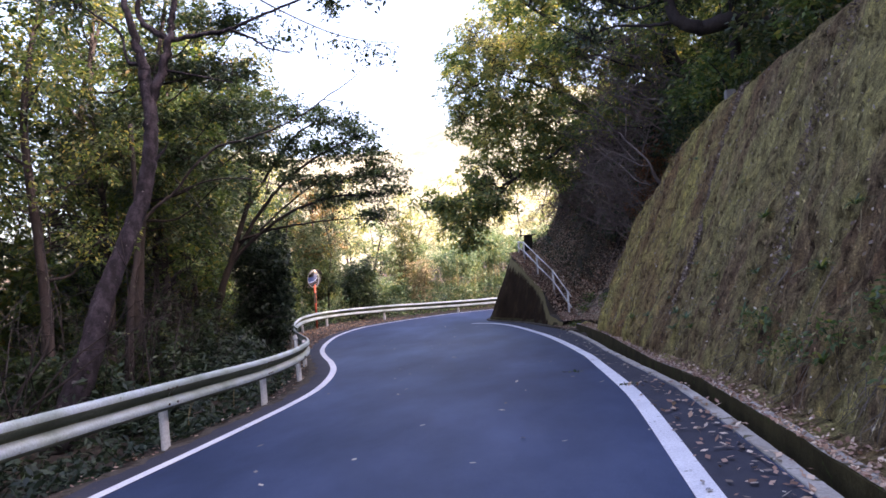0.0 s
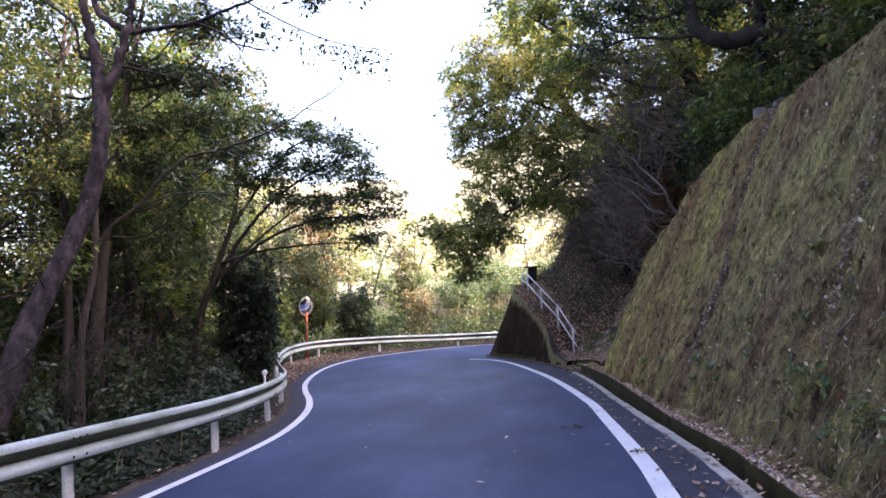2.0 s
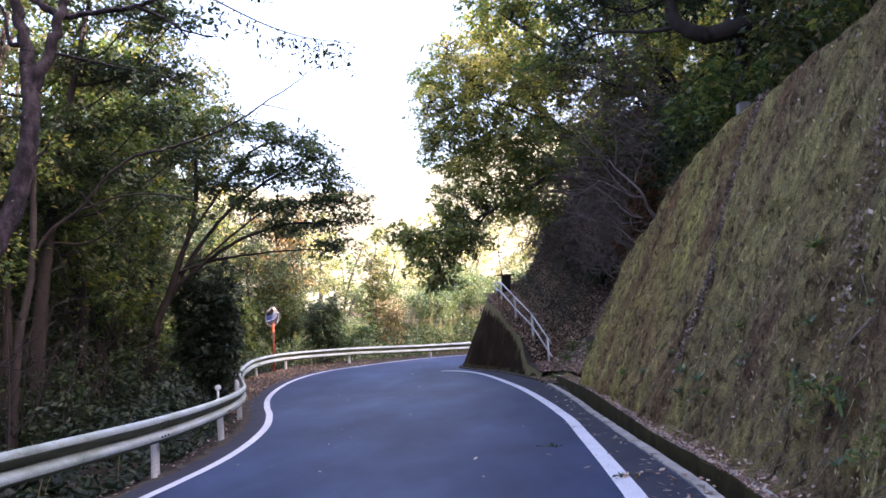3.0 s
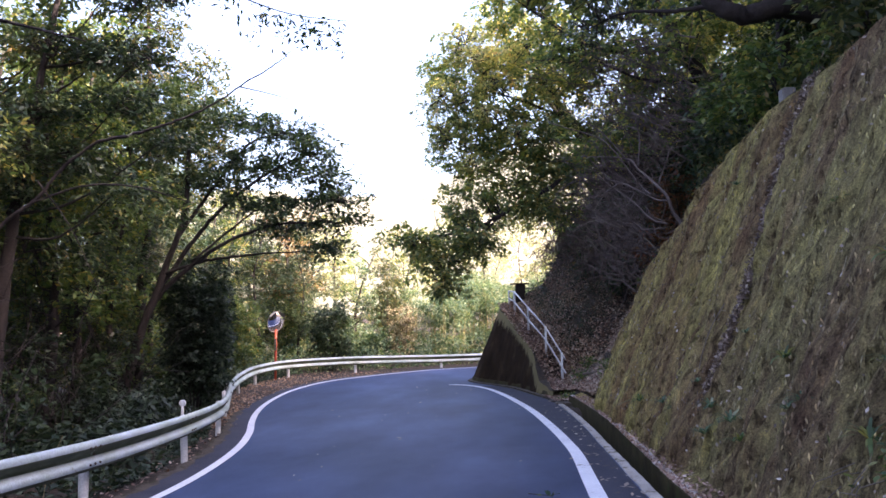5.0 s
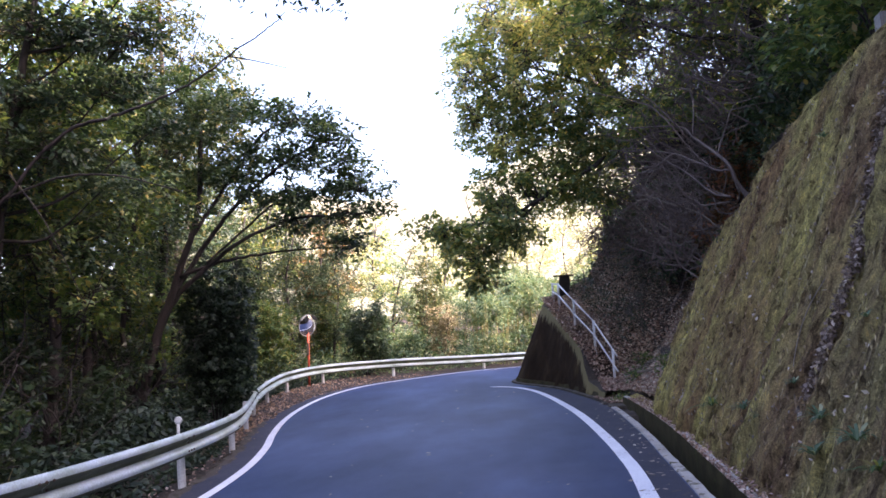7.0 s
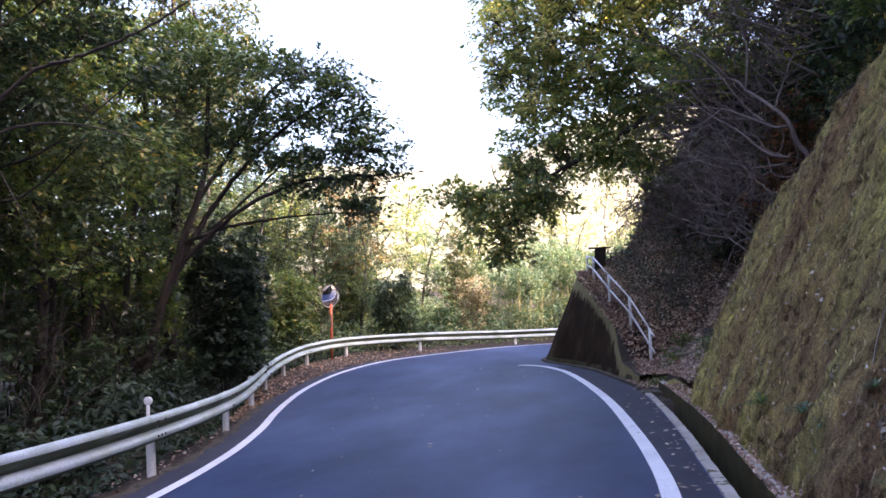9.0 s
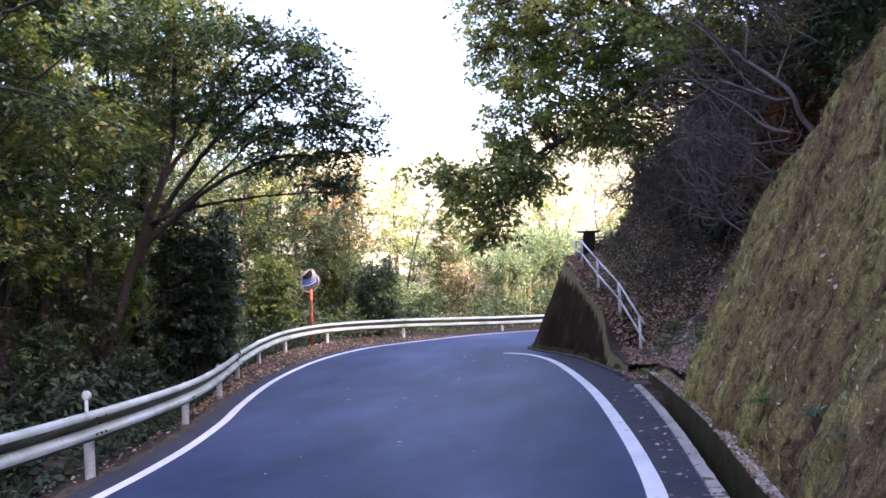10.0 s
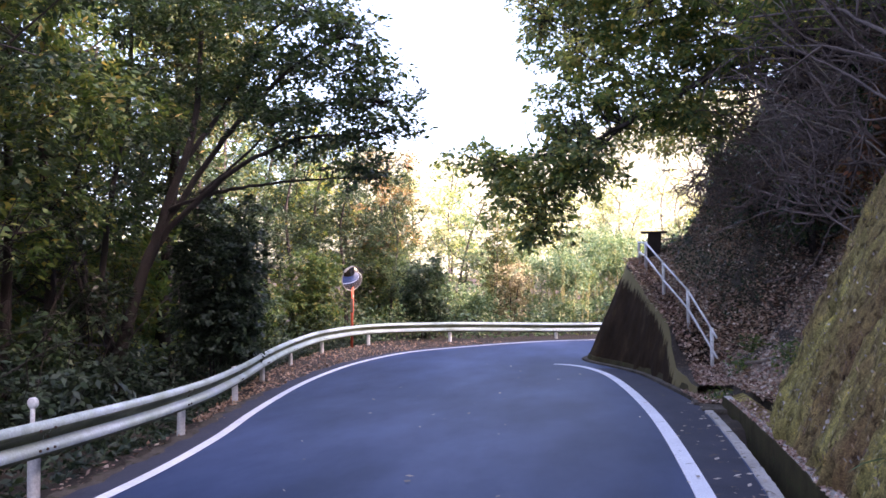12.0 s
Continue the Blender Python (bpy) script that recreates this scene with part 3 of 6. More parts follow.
def ditch_section():
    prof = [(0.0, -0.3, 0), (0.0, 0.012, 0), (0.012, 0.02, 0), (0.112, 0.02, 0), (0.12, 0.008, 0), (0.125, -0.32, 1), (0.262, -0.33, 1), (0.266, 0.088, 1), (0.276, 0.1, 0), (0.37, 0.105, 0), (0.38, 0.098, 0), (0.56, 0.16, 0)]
    v, fs, slots = [], [], []
    m = len(prof)
    for i, (x, y) in enumerate(dc):
        for k, (dx, dz, _s) in enumerate(prof):
            far = float(ditch_rise(y))
            j = rng.normal() * 0.004 + (0.6 * far if k >= 6 else 0)
            v.append((x + dx + j, y, road_z(x, y) + dz + rng.normal() * 0.003 + (far if k >= 7 else 0)))
    for i in range(len(dc) - 1):
        for k in range(m - 1):
            fs.append((i * m + k, i * m + k + 1, (i + 1) * m + k + 1, (i + 1) * m + k))
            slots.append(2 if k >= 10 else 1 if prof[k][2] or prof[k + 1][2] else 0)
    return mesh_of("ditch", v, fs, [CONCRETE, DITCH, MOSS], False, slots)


thing("drainage_ditch", "concrete roadside ditch, mossy inside, littered with leaves", "ditch", kind="structure", me=ditch_section())

# ---- moss-covered cut slope ----
wy = np.arange(-16, 20.95, 0.055)
nz = 96
MV = np.zeros((len(wy), nz, 3))
for i, y in enumerate(wy):
    top = np.interp(y, (-16, 9, 13, 16.6, 18.3, 20.0, 20.95), (4.6, 4.65, 4.8, 4.85, 4.1, 3.3, 2.7)) + 0.12 * noise.noise(Vector((y * 0.8, 3.3, 0)))
    z0 = road_z(base_x(y), y) + 0.09 + ditch_rise(y)
    for k in range(nz):
        z = z0 + (top - z0) * k / (nz - 1)
        x = wall_x(y, z)
        lump = 0.1 * noise.fractal(Vector((y * 0.7, z * 0.45, 1)), 1.0, 2.0, 3) + 0.04 * noise.fractal(Vector((y * 4.0, z * 2.4, 7)), 0.9, 2.0, 3) + 0.05 * noise.turbulence(Vector((y * 7.0 + z, z * 1.9, 2)), 3, False) + 0.05 * noise.fractal(Vector((y * 3.5 + z * 0.5, z * 0.5, 11)), 0.9, 2.0, 3)
        lump += 0.08 * max(0, 1 - 4.5 * abs(noise.noise(Vector((y * 5.4 + z * 0.8, z * 0.8, 4))))) + 0.045 * max(0, 1 - 4 * abs(noise.noise(Vector((y * 9.5 + z * 1.2, z * 1.3, 9)))))
        gull = 0.0
        for gy0, lean, wdt, dep, zlo in ((13.25, 0.25, 0.17, 0.14, 0.6), (8.9, 0.2, 0.13, 0.09, 0.7), (5.6, 0.15, 0.14, 0.08, 0.4), (17.4, -0.12, 0.12, 0.05, 1.2), (2.0, 0.1, 0.15, 0.08, 0.5)):
            yc = gy0 + lean * (z - 2) + 0.12 * math.sin(z * 1.9 + gy0)
            gull += dep * math.exp(-((y - yc) / wdt) ** 2) * min(1, max(0, (z - zlo) * 1.2))
        roll = 0.25 * max(0, (k / (nz - 1) - 0.93) / 0.07) ** 2 + 0.22 * max(0, (y - 20.3) / 0.65) ** 2
        MV[i, k] = (x + lump + gull + roll, y, z)
mf = [(i * nz + k, (i + 1) * nz + k, (i + 1) * nz + k + 1, i * nz + k + 1) for i in range(len(wy) - 1) for k in range(nz - 1)]
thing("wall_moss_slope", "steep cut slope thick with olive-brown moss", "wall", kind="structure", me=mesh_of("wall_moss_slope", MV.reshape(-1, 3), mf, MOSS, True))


# ---- stained retaining wall under the handrail ----
def stained_wall():
    foot = offset(rough_path(KERB, 900), 0.16)
    i0 = int(np.argmin(np.abs(foot[:450 + 150, 1] - 24.3)))
    c = foot[i0:i0 + 330]
    t = np.gradient(c, axis=0)
    t /= np.linalg.norm(t, axis=1)[:, None]
    inward = np.stack([t[:, 1], -t[:, 0]], 1)
    rows = 34
    s = np.concatenate([[0], np.cumsum(np.linalg.norm(np.diff(c, axis=0), axis=1))])
    v, rim = [], []
    past = int(np.argmax(c[:, 1] > 31.2))
    for i in range(len(c)):
        y = c[i, 1]
        top = np.interp(y, PATH_Y, PATH_Z) if i < past else 2.62
        z0 = road_z(*c[i]) - 0.15
        top = max(top - 0.02, z0 + 0.2)
        bt = np.interp(y, (24, 28.4, 30.3, 31.2), (0.15, 0.2, 0.36, 0.42)) if i < past else 0.42
        for k in range(rows):
            if k < rows - 3:
                f = k / (rows - 4)
                z = z0 + (top - z0) * f
                back = bt * (z - z0 - 0.15)
            else:
                z, back = top + 0.02 * (k - rows + 4), bt * (top - z0 - 0.15) + 0.13 * (k - rows + 4)
            lump = 0.025 * noise.fractal(Vector((s[i] * 1.7, z * 1.7, 4)), 1, 2, 3)
            p = c[i] + inward[i] * (back + lump)
            v.append((p[0], p[1], z))
            e = 1 - min(1, max(0, (top - z) / 0.7))
            near = 1 - min(1, max(0, (y - 24.0) / 1.3)) if i < past else 0
            rim.append(0.7 * max(e, near))
    f = [(i * rows + k, (i + 1) * rows + k, (i + 1) * rows + k + 1, i * rows + k + 1) for i in range(len(c) - 1) for k in range(rows - 1)]
    me = mesh_of("wall_stained", v, f, [STAIN, SOIL], True, [1 if k >= rows - 4 else 0 for i in range(len(c) - 1) for k in range(rows - 1)])
    me.attributes.new("rim", 'FLOAT', 'POINT').data.foreach_set("value", rim)
    # low plinth along its foot
    q = []
    for i in range(len(c)):
        for dx, dz in ((-0.12, -0.1), (-0.12, 0.03), (0.0, 0.035), (0.03, 0.14), (0.1, 0.15), (0.16, 0.1)):
            p = c[i] + inward[i] * dx
            q.append((p[0], p[1], road_z(*c[i]) + dz + rng.normal() * 0.004))
    fq = [(i * 6 + k, (i + 1) * 6 + k, (i + 1) * 6 + k + 1, i * 6 + k + 1) for i in range(len(c) - 1) for k in range(5)]
    return me, mesh_of("kerb", q, fq, [EDGING, DITCH], False, [1 if k >= 2 else 0 for i in range(len(c) - 1) for k in range(5)])


_w, _k = stained_wall()
thing("wall_retaining", "sloping concrete retaining wall stained almost black with moss", "wall", kind="structure", me=_w)
thing("kerb", "low stained concrete kerb at the wall's foot", "kerb", kind="structure", me=_k)

# ---- distance ----
hx = np.linspace(-260, 260, 60)
hv, hf = [], []
for j in range(9):
    for x in hx:
        h = (46 + 16 * math.sin(x * 0.013 + 1.2) + 7 * math.sin(x * 0.05)) * (j / 8) ** 0.8
        hv.append((x, 150 + j * 12 + 6 * math.sin(x * 0.03), h - 4 + 2.5 * noise.noise(Vector((x * 0.08, j * 0.9, 0)))))
hf = [(j * 60 + i, j * 60 + i + 1, (j + 1) * 60 + i + 1, (j + 1) * 60 + i) for j in range(8) for i in range(59)]
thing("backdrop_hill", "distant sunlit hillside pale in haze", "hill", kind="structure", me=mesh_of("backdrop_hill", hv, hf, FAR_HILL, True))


# ---- guardrail ----
def guardrail():
    ob = thing("guardrail", "weathered white steel beam guardrail on round posts", "guardrail", at=(-4, 16.76, -0.46))
    o = np.array(ob.location)
    c3 = np.array([(x, y, z) for (x, y), z in zip(RAIL_PTS, RAIL_TOP)])
    per = 14
    n = (len(c3) - 1) * per + 1
    path = rough_path(c3, n)
    t = np.gradient(path[:, :2], axis=0)
    t /= np.linalg.norm(t, axis=1)[:, None]
    side = np.stack([t[:, 1], -t[:, 0]], 1)          # toward the road
    prof = [(0.0, -0.012), (0.03, 0.0), (0.055, -0.012), (0.075, -0.045), (0.08, -0.085), (0.07, -0.115), (0.03, -0.14), (0.005, -0.165), (0.0, -0.185),
            (0.005, -0.205), (0.03, -0.23), (0.07, -0.255), (0.08, -0.285), (0.075, -0.325), (0.055, -0.358), (0.03, -0.37), (0.0, -0.358)]
    prof = [(d, z * 0.93) for d, z in prof]
    back = [(d - 0.008, z) for d, z in prof[::-1]]
    ring = prof + back
    m = len(ring)
    for s in range(len(c3) - 1):
        a, b = s * per, (s + 1) * per
        v, f = [], []
        idx = list(range(a, b + 1))
        for q, i in enumerate(idx):
            lap = 0.003 if q == 0 else 0.0
            for d, z in ring:
                p = path[i, :2] + side[i] * (d + 0.07 + lap)
                v.append((p[0] - o[0], p[1] - o[1], path[i, 2] + z - o[2]))
        for q in range(len(idx) - 1):
            for k in range(m):
                f.append((q * m + k, q * m + (k + 1) % m, (q + 1) * m + (k + 1) % m, (q + 1) * m + k))
        # groove and downward faces get the dark algae and painted shade
        part("beam", mesh_of("beam", v, f, [RAIL, ALGAE_SHADE], True, [1 if k in (4, 5, 6, 7, 8, 13, 14, 15) else 0 for q in range(len(idx) - 1) for k in range(m)]), ob)
    pv, pf = tube([(0, 0, -0.3), (0, 0, 0.0), (0, 0, 0.3), (0, 0, 0.62)], [0.057], 16)
    cv, cf = tube([(0, 0, 0.62), (0, 0, 0.635), (0, 0, 0.645)], [0.058, 0.05, 0.02], 16)
    post_me = mesh_of("post", pv, pf, POST, True)
    cap_me = mesh_of("cap", cv, cf, POST, True)
    bolt_me = mesh_of("bolt", *tube([(0, 0, 0), (0, 0, 0.012), (0, 0, 0.018)], [0.014, 0.014, 0.008], 8), BOLT)
    for s in range(1, len(c3) - 1):
        i = s * per
        base = np.array([RAIL_PTS[s][0], RAIL_PTS[s][1], POST_BASE[s]])
        p = part("post", post_me, ob)
        p.location = base - o
        h = (RAIL_TOP[s] - POST_BASE[s] - 0.06) / 0.62
        p.scale = (1, 1, h)
        p.rotation_euler = (radians(rng.normal() * 0.8), radians(-1.5 + rng.normal() * 0.6), 0)
        q = part("cap", cap_me, p)
        yaw = math.atan2(side[i, 1], side[i, 0])
        for dt in (-0.16, -0.05, 0.06):
            for dz in (-0.08, -0.172, -0.265):
                if dz == -0.172 and dt != 0.06 or rng.random() < 0.15:
                    continue
                w = path[i, :2] + t[i] * dt + side[i] * (0.07 + (0.08 if dz != -0.172 else 0.002))
                e = part("bolt", bolt_me, ob)
                e.location = (w[0] - o[0], w[1] - o[1], path[i, 2] + dz - o[2])
                e.rotation_euler = (0, radians(90), yaw)
    return ob


guardrail()


def delineator(x, y, z):
    ob = thing("delineator", "round white road delineator on a thin stem above the guardrail", "delineator", at=(x, y, z))
    v, f = tube([(0, 0, -0.42), (0, 0, 0.0), (0, 0, 0.1)], [0.022], 10)
    part("stem", mesh_of("stem", v, f, POST, True), ob)
    v, f = tube([(0, -0.022, 0.15), (0, -0.016, 0.15), (0, 0.016, 0.15), (0, 0.022, 0.15)], [0.045, 0.055, 0.055, 0.045], 20)
    part("reflector", mesh_of("reflector", v, f, POST, True), ob, "white reflector disc")


delineator(-4.05, 16.76, 0.35)


# ---- traffic mirror ----
def traffic_mirror():
    ob = thing("traffic_mirror", "round convex traffic mirror on an orange pole, paint faded", "traffic mirror", at=(-7.6, 34.3, -0.12))
    pv, pf = tube([(0, 0, -0.2), (0, 0, 1), (0, 0, 2.35)], [0.045], 12)
    pole = part("pole", mesh_of("pole", pv, pf, ORANGE, True), ob, "orange steel pole")
    w, f = bevelled((-0.045, -0.056, 1.15), (0.045, -0.046, 1.62), 0.004)
    part("sign_plate", mesh_of("sign_plate", w, f, EDGING), pole, "narrow faded tan plate")
    face = Matrix.Translation((0.02, -0.1, 2.28)) @ Euler((radians(102), 0, radians(57))).to_matrix().to_4x4()
    rings = 9
    v, f = [(0, 0, 0.05)], []
    R = 0.405
    for r in range(1, rings + 1):
        for k in range(32):
            a = k * math.tau / 32
            q = R * r / rings
            v.append((q * math.cos(a), q * math.sin(a), 0.05 * (1 - (r / rings) ** 2)))
    f += [(0, 1 + k, 1 + (k + 1) % 32) for k in range(32)]
    f += [(1 + (r - 1) * 32 + k, 1 + r * 32 + k, 1 + r * 32 + (k + 1) % 32, 1 + (r - 1) * 32 + (k + 1) % 32) for r in range(1, rings) for k in range(32)]
    part("mirror_face", mesh_of("mirror_face", [tuple(face @ Vector(p)) for p in v], f, MIRROR, True), ob, "convex mirror face")
    ringp = [(math.cos(a) * R, math.sin(a) * R, 0.0) for a in np.linspace(0, math.tau, 41)]
    v, f = tube(ringp, [0.016], 6, False)
    part("rim", mesh_of("rim", [tuple(face @ Vector(p)) for p in v], f, BACKING, True), ob)
    v, f = tube([(0, 0, -0.01), (0, 0, -0.05), (0, 0, -0.075)], [R, R * 0.85, R * 0.3], 28)
    part("backing", mesh_of("backing", [tuple(face @ Vector(p)) for p in v], f, BACKING, True), ob)
    # small hood over the top rim
    hv, hf = [], []
    for k in range(15):
        a = radians(30 + k * 120 / 14)
        for rr, dz in ((R + 0.02, -0.02), (R + 0.03, 0.12)):
            hv.append(tuple(face @ Vector((rr * math.cos(a), rr * math.sin(a), dz))))
            hv.append(tuple(face @ Vector(((rr + 0.006) * math.cos(a), (rr + 0.006) * math.sin(a), dz))))
    for k in range(14):
        b, c = 4 * k, 4 * k + 4
        hf += [(b, b + 2, c + 2, c), (b + 1, c + 1, c + 3, b + 3), (b + 2, b + 3, c + 3, c + 2), (b, c, c + 1, b + 1)]
    part("hood", mesh_of("hood", hv, hf, BACKING, True), ob)
    return ob


traffic_mirror()

# ---- handrail up the path ----
HP = [(2.98, 25.88, 0.2, 0.98), (2.63, 27.0, 0.95, 1.73), (2.2, 28.4, 1.58, 2.36), (1.84, 30.3, 2.25, 2.97), (1.68, 31.25, 2.52, 3.05)]


def handrail():
    ob = thing("handrail", "white painted steel handrail climbing beside the path", "handrail", at=HP[0][:3])
    o = np.array(HP[0][:3])
    for x, y, z0, z1 in HP:
        v, f = tube(np.array([(x, y, z0 - 0.15), (x, y, (z0 + z1) / 2), (x, y, z1)]) - o, [0.036], 12)
        part("post", mesh_of("post", v, f, POST, True), ob)
    tops = [np.array([x, y, z1 - 0.03]) for x, y, z0, z1 in HP]
    mids = [np.array([x, y, (z0 + z1) / 2 - 0.02]) for x, y, z0, z1 in HP]
    for line in (tops, mids):
        d = line[0] - line[1]
        pts = [line[0] + d * 0.2] + line
        for a, b in zip(pts[:-1], pts[1:]):
            v, f = tube(np.array([a, (a + b) / 2, b]) - o, [0.022], 10)
            part("rail", mesh_of("rail", v, f, POST, True), ob)
    return ob


handrail()


def wooden_post():
    ob = thing("wooden_post", "dark square timber post capped with a flat board", "post", at=(2.08, 31.0, 2.5))
    v, f = bevelled((-0.17, -0.14, -0.3), (0.17, 0.14, 0.74), 0.02)
    v[:, 0] -= 0.1 * (v[:, 2] - 0.74) * -0.8
    part("post", mesh_of("post", v, f, DARKWOOD), ob)
    v, f = bevelled((-0.36, -0.2, 0.74), (0.3, 0.2, 0.775), 0.008)
    part("cap_board", mesh_of("cap_board", v, f, DARKWOOD), ob, "flat weathered cap board")


wooden_post()


def wooden_fence():
    ob = thing("wooden_fence", "thin wooden rail fence behind the handrail", "fence", at=(2.3, 32.0, 2.6))
    for z in (0.22, 0.52):
        v, f = tube(rough_path([(-0.2, 0, z), (0.5, 0.05, z + 0.06), (1.3, 0.1, z + 0.16)], 10), [0.03, 0.025], 7)
        part("rail", mesh_of("rail", v, f, DEADWOOD, True), ob)
    for x in (-0.1, 0.62, 1.2):
        v, f = tube([(x, 0.05, -0.3), (x, 0.05, 0.35), (x, 0.05, 0.66)], [0.035, 0.03], 8)
        part("post", mesh_of("post", v, f, DARKWOOD, True), ob)


wooden_fence()

# ---- marker block at the slope's top ----
v, f = bevelled((-0.09, -0.09, -0.3), (0.09, 0.09, 0.1), 0.015)
thing("marker_stone", "weathered grey stone marker at the slope's top", "marker", at=(5.24, 14.9, 4.74), me=mesh_of("marker_stone", v, f, BACKING))


# ---- woods beyond the guardrail ----
def gz(x, y):
    return float(ground_z(np.array([float(x)]), np.array([float(y)]))[0])


def auto_limbs(trunk, lobes, r0):
    """A limb from the trunk toward each lobe."""
    tp = rough_path(trunk, 40)
    out = []
    for x, y, z, rx, ry, rz in lobes:
        c = np.array([x, y, z])
        h = np.hypot(*(tp[:, :2] - c[:2]).T)
        i = int(np.clip(np.searchsorted(tp[:, 2], z - 0.55 * h[np.argmin(h)] - 0.4), 4, 39))
        s = tp[i]
        m = s * 0.55 + c * 0.45 + np.array([0, 0, -0.12 * np.linalg.norm(c - s)]) + rng.normal(size=3) * 0.12
        out.append(([s, m, c], r0 * rng.uniform(0.7, 1.0), 0.012))
    return out


def woods_tree(h, spread, leaf, bark, size, density, per, low=0.3, lobes_n=9):
    """One slender woodland tree at the origin, crown from low*h up."""
    trunk = [(0, 0, -0.4), (rng.normal() * 0.12, rng.normal() * 0.12, h * 0.3), (rng.normal() * 0.3, rng.normal() * 0.3, h * 0.65), (rng.normal() * 0.4, rng.normal() * 0.4, h * 0.95)]
    lobes = []
    for i in range(lobes_n):
        f = low + (1 - low) * (i + 0.5) / lobes_n
        a = i * 2.4 + rng.uniform(-0.5, 0.5)
        w = spread * (1.0 - 0.55 * abs(f - 0.6) / 0.6)
        r = w * rng.uniform(0.5, 0.75)
        lobes.append((math.cos(a) * w * 0.6, math.sin(a) * w * 0.6, h * f, r, r, r * rng.uniform(0.5, 0.75)))
    return trunk, auto_limbs(trunk, lobes, 0.05), lobes, leaf, bark, size, density, per


def plant(protos, x, y, label, z=None, s=1.0, turn=None):
    src = protos[int(rng.integers(len(protos), size=2)[1])]
    m = Matrix.LocRotScale((x, y, gz(x, y) if z is None else z), Euler((0, 0, rng.uniform(0, 6.28) if turn is None else turn)), None)
    ob = copy_thing(src, m)
    ob.scale = (s, s, s * rng.uniform(0.92, 1.08))
    if label:
        ob["label"] = label
    return ob


def proto(name, spec, label, group, at, radii=(0.11, 0.04)):
    trunk, limbs, lobes, leaf, bark, size, density, per = spec
    sh = lambda p: tuple(np.array(p) + np.array([*at]))
    return tree(name, label, [sh(p) for p in trunk], [([sh(q) for q in pts], a, b) for pts, a, b in limbs],
                [(l[0] + at[0], l[1] + at[1], l[2] + at[2], *l[3:]) for l in lobes], leaf, bark, radii, density, per, size, 0.34, group=group, twig_most=45)


GW = "trees of the roadside wood"
dark_label = "slender evergreen tree with dark leaves in the wood"
light_label = "slender tree with yellowing leaves in the wood"
p_dark = [proto("woodland_tree", woods_tree(12.5, 3.0, G_DARK, BARK_DARK, 0.18, 14, 17, 0.2, 11), dark_label, GW, (-11.0, 12.0, gz(-11.0, 12.0))),
          proto("woodland_tree", woods_tree(11.0, 2.7, G_DARK, BARK, 0.17, 14, 17, 0.15, 11), dark_label, GW, (-9.6, 19.4, gz(-9.6, 19.4)))]
p_light = [proto("woodland_tree", woods_tree(13.5, 2.8, G_OLIVE, BARK, 0.16, 13, 16, 0.3, 10), light_label, GW, (-13.5, 16.0, gz(-13.5, 16.0))),
           proto("woodland_tree", woods_tree(12.0, 2.7, G_MID, BARK_DARK, 0.18, 13, 16, 0.25, 10), "slender tree with mid-green leaves in the wood", GW, (-12.6, 26.5, gz(-12.6, 26.5)))]
for x, y, k, s in ((-9.8, 5.0, 0, 1.0), (-12.5, 8.0, 1, 1.1), (-9.9, 9.0, 0, 0.9), (-11.4, 22.0, 1, 0.8), (-10.6, 29.5, 0, 0.85), (-14.5, 21.0, 1, 0.75),
                   (-15.5, 30.5, 0, 0.7), (-12.4, 33.5, 1, 0.7), (-13.6, 4.0, 1, 1.1), (-16.0, 38.5, 1, 1.0), (-10.2, 12.0, 0, 0.8), (-12.6, 18.4, 1, 0.75), (-9.4, 21.8, 1, 0.75), (-12.0, 15.0, 0, 1.1), (-10.8, 25.6, 0, 0.8), (-9.3, 22.8, 0, 0.85), (-11.0, 27.6, 1, 0.8), (-8.6, 20.4, 1, 0.85), (-14.8, 9.5, 0, 1.1), (-17.0, 24.0, 0, 0.7), (-14.0, 27.5, 0, 0.65), (-9.0, 18.2, 1, 0.8)):
    plant(p_light if k else p_dark, x, y, "", s=s)

proto("woodland_tree", woods_tree(9.8, 2.2, G_BROAD, BARK, 0.12, 12, 17, 0.35, 10), "slender tree with sunlit yellow-green leaves in the wood", GW, (-8.9, 15.4, gz(-8.9, 15.4)))

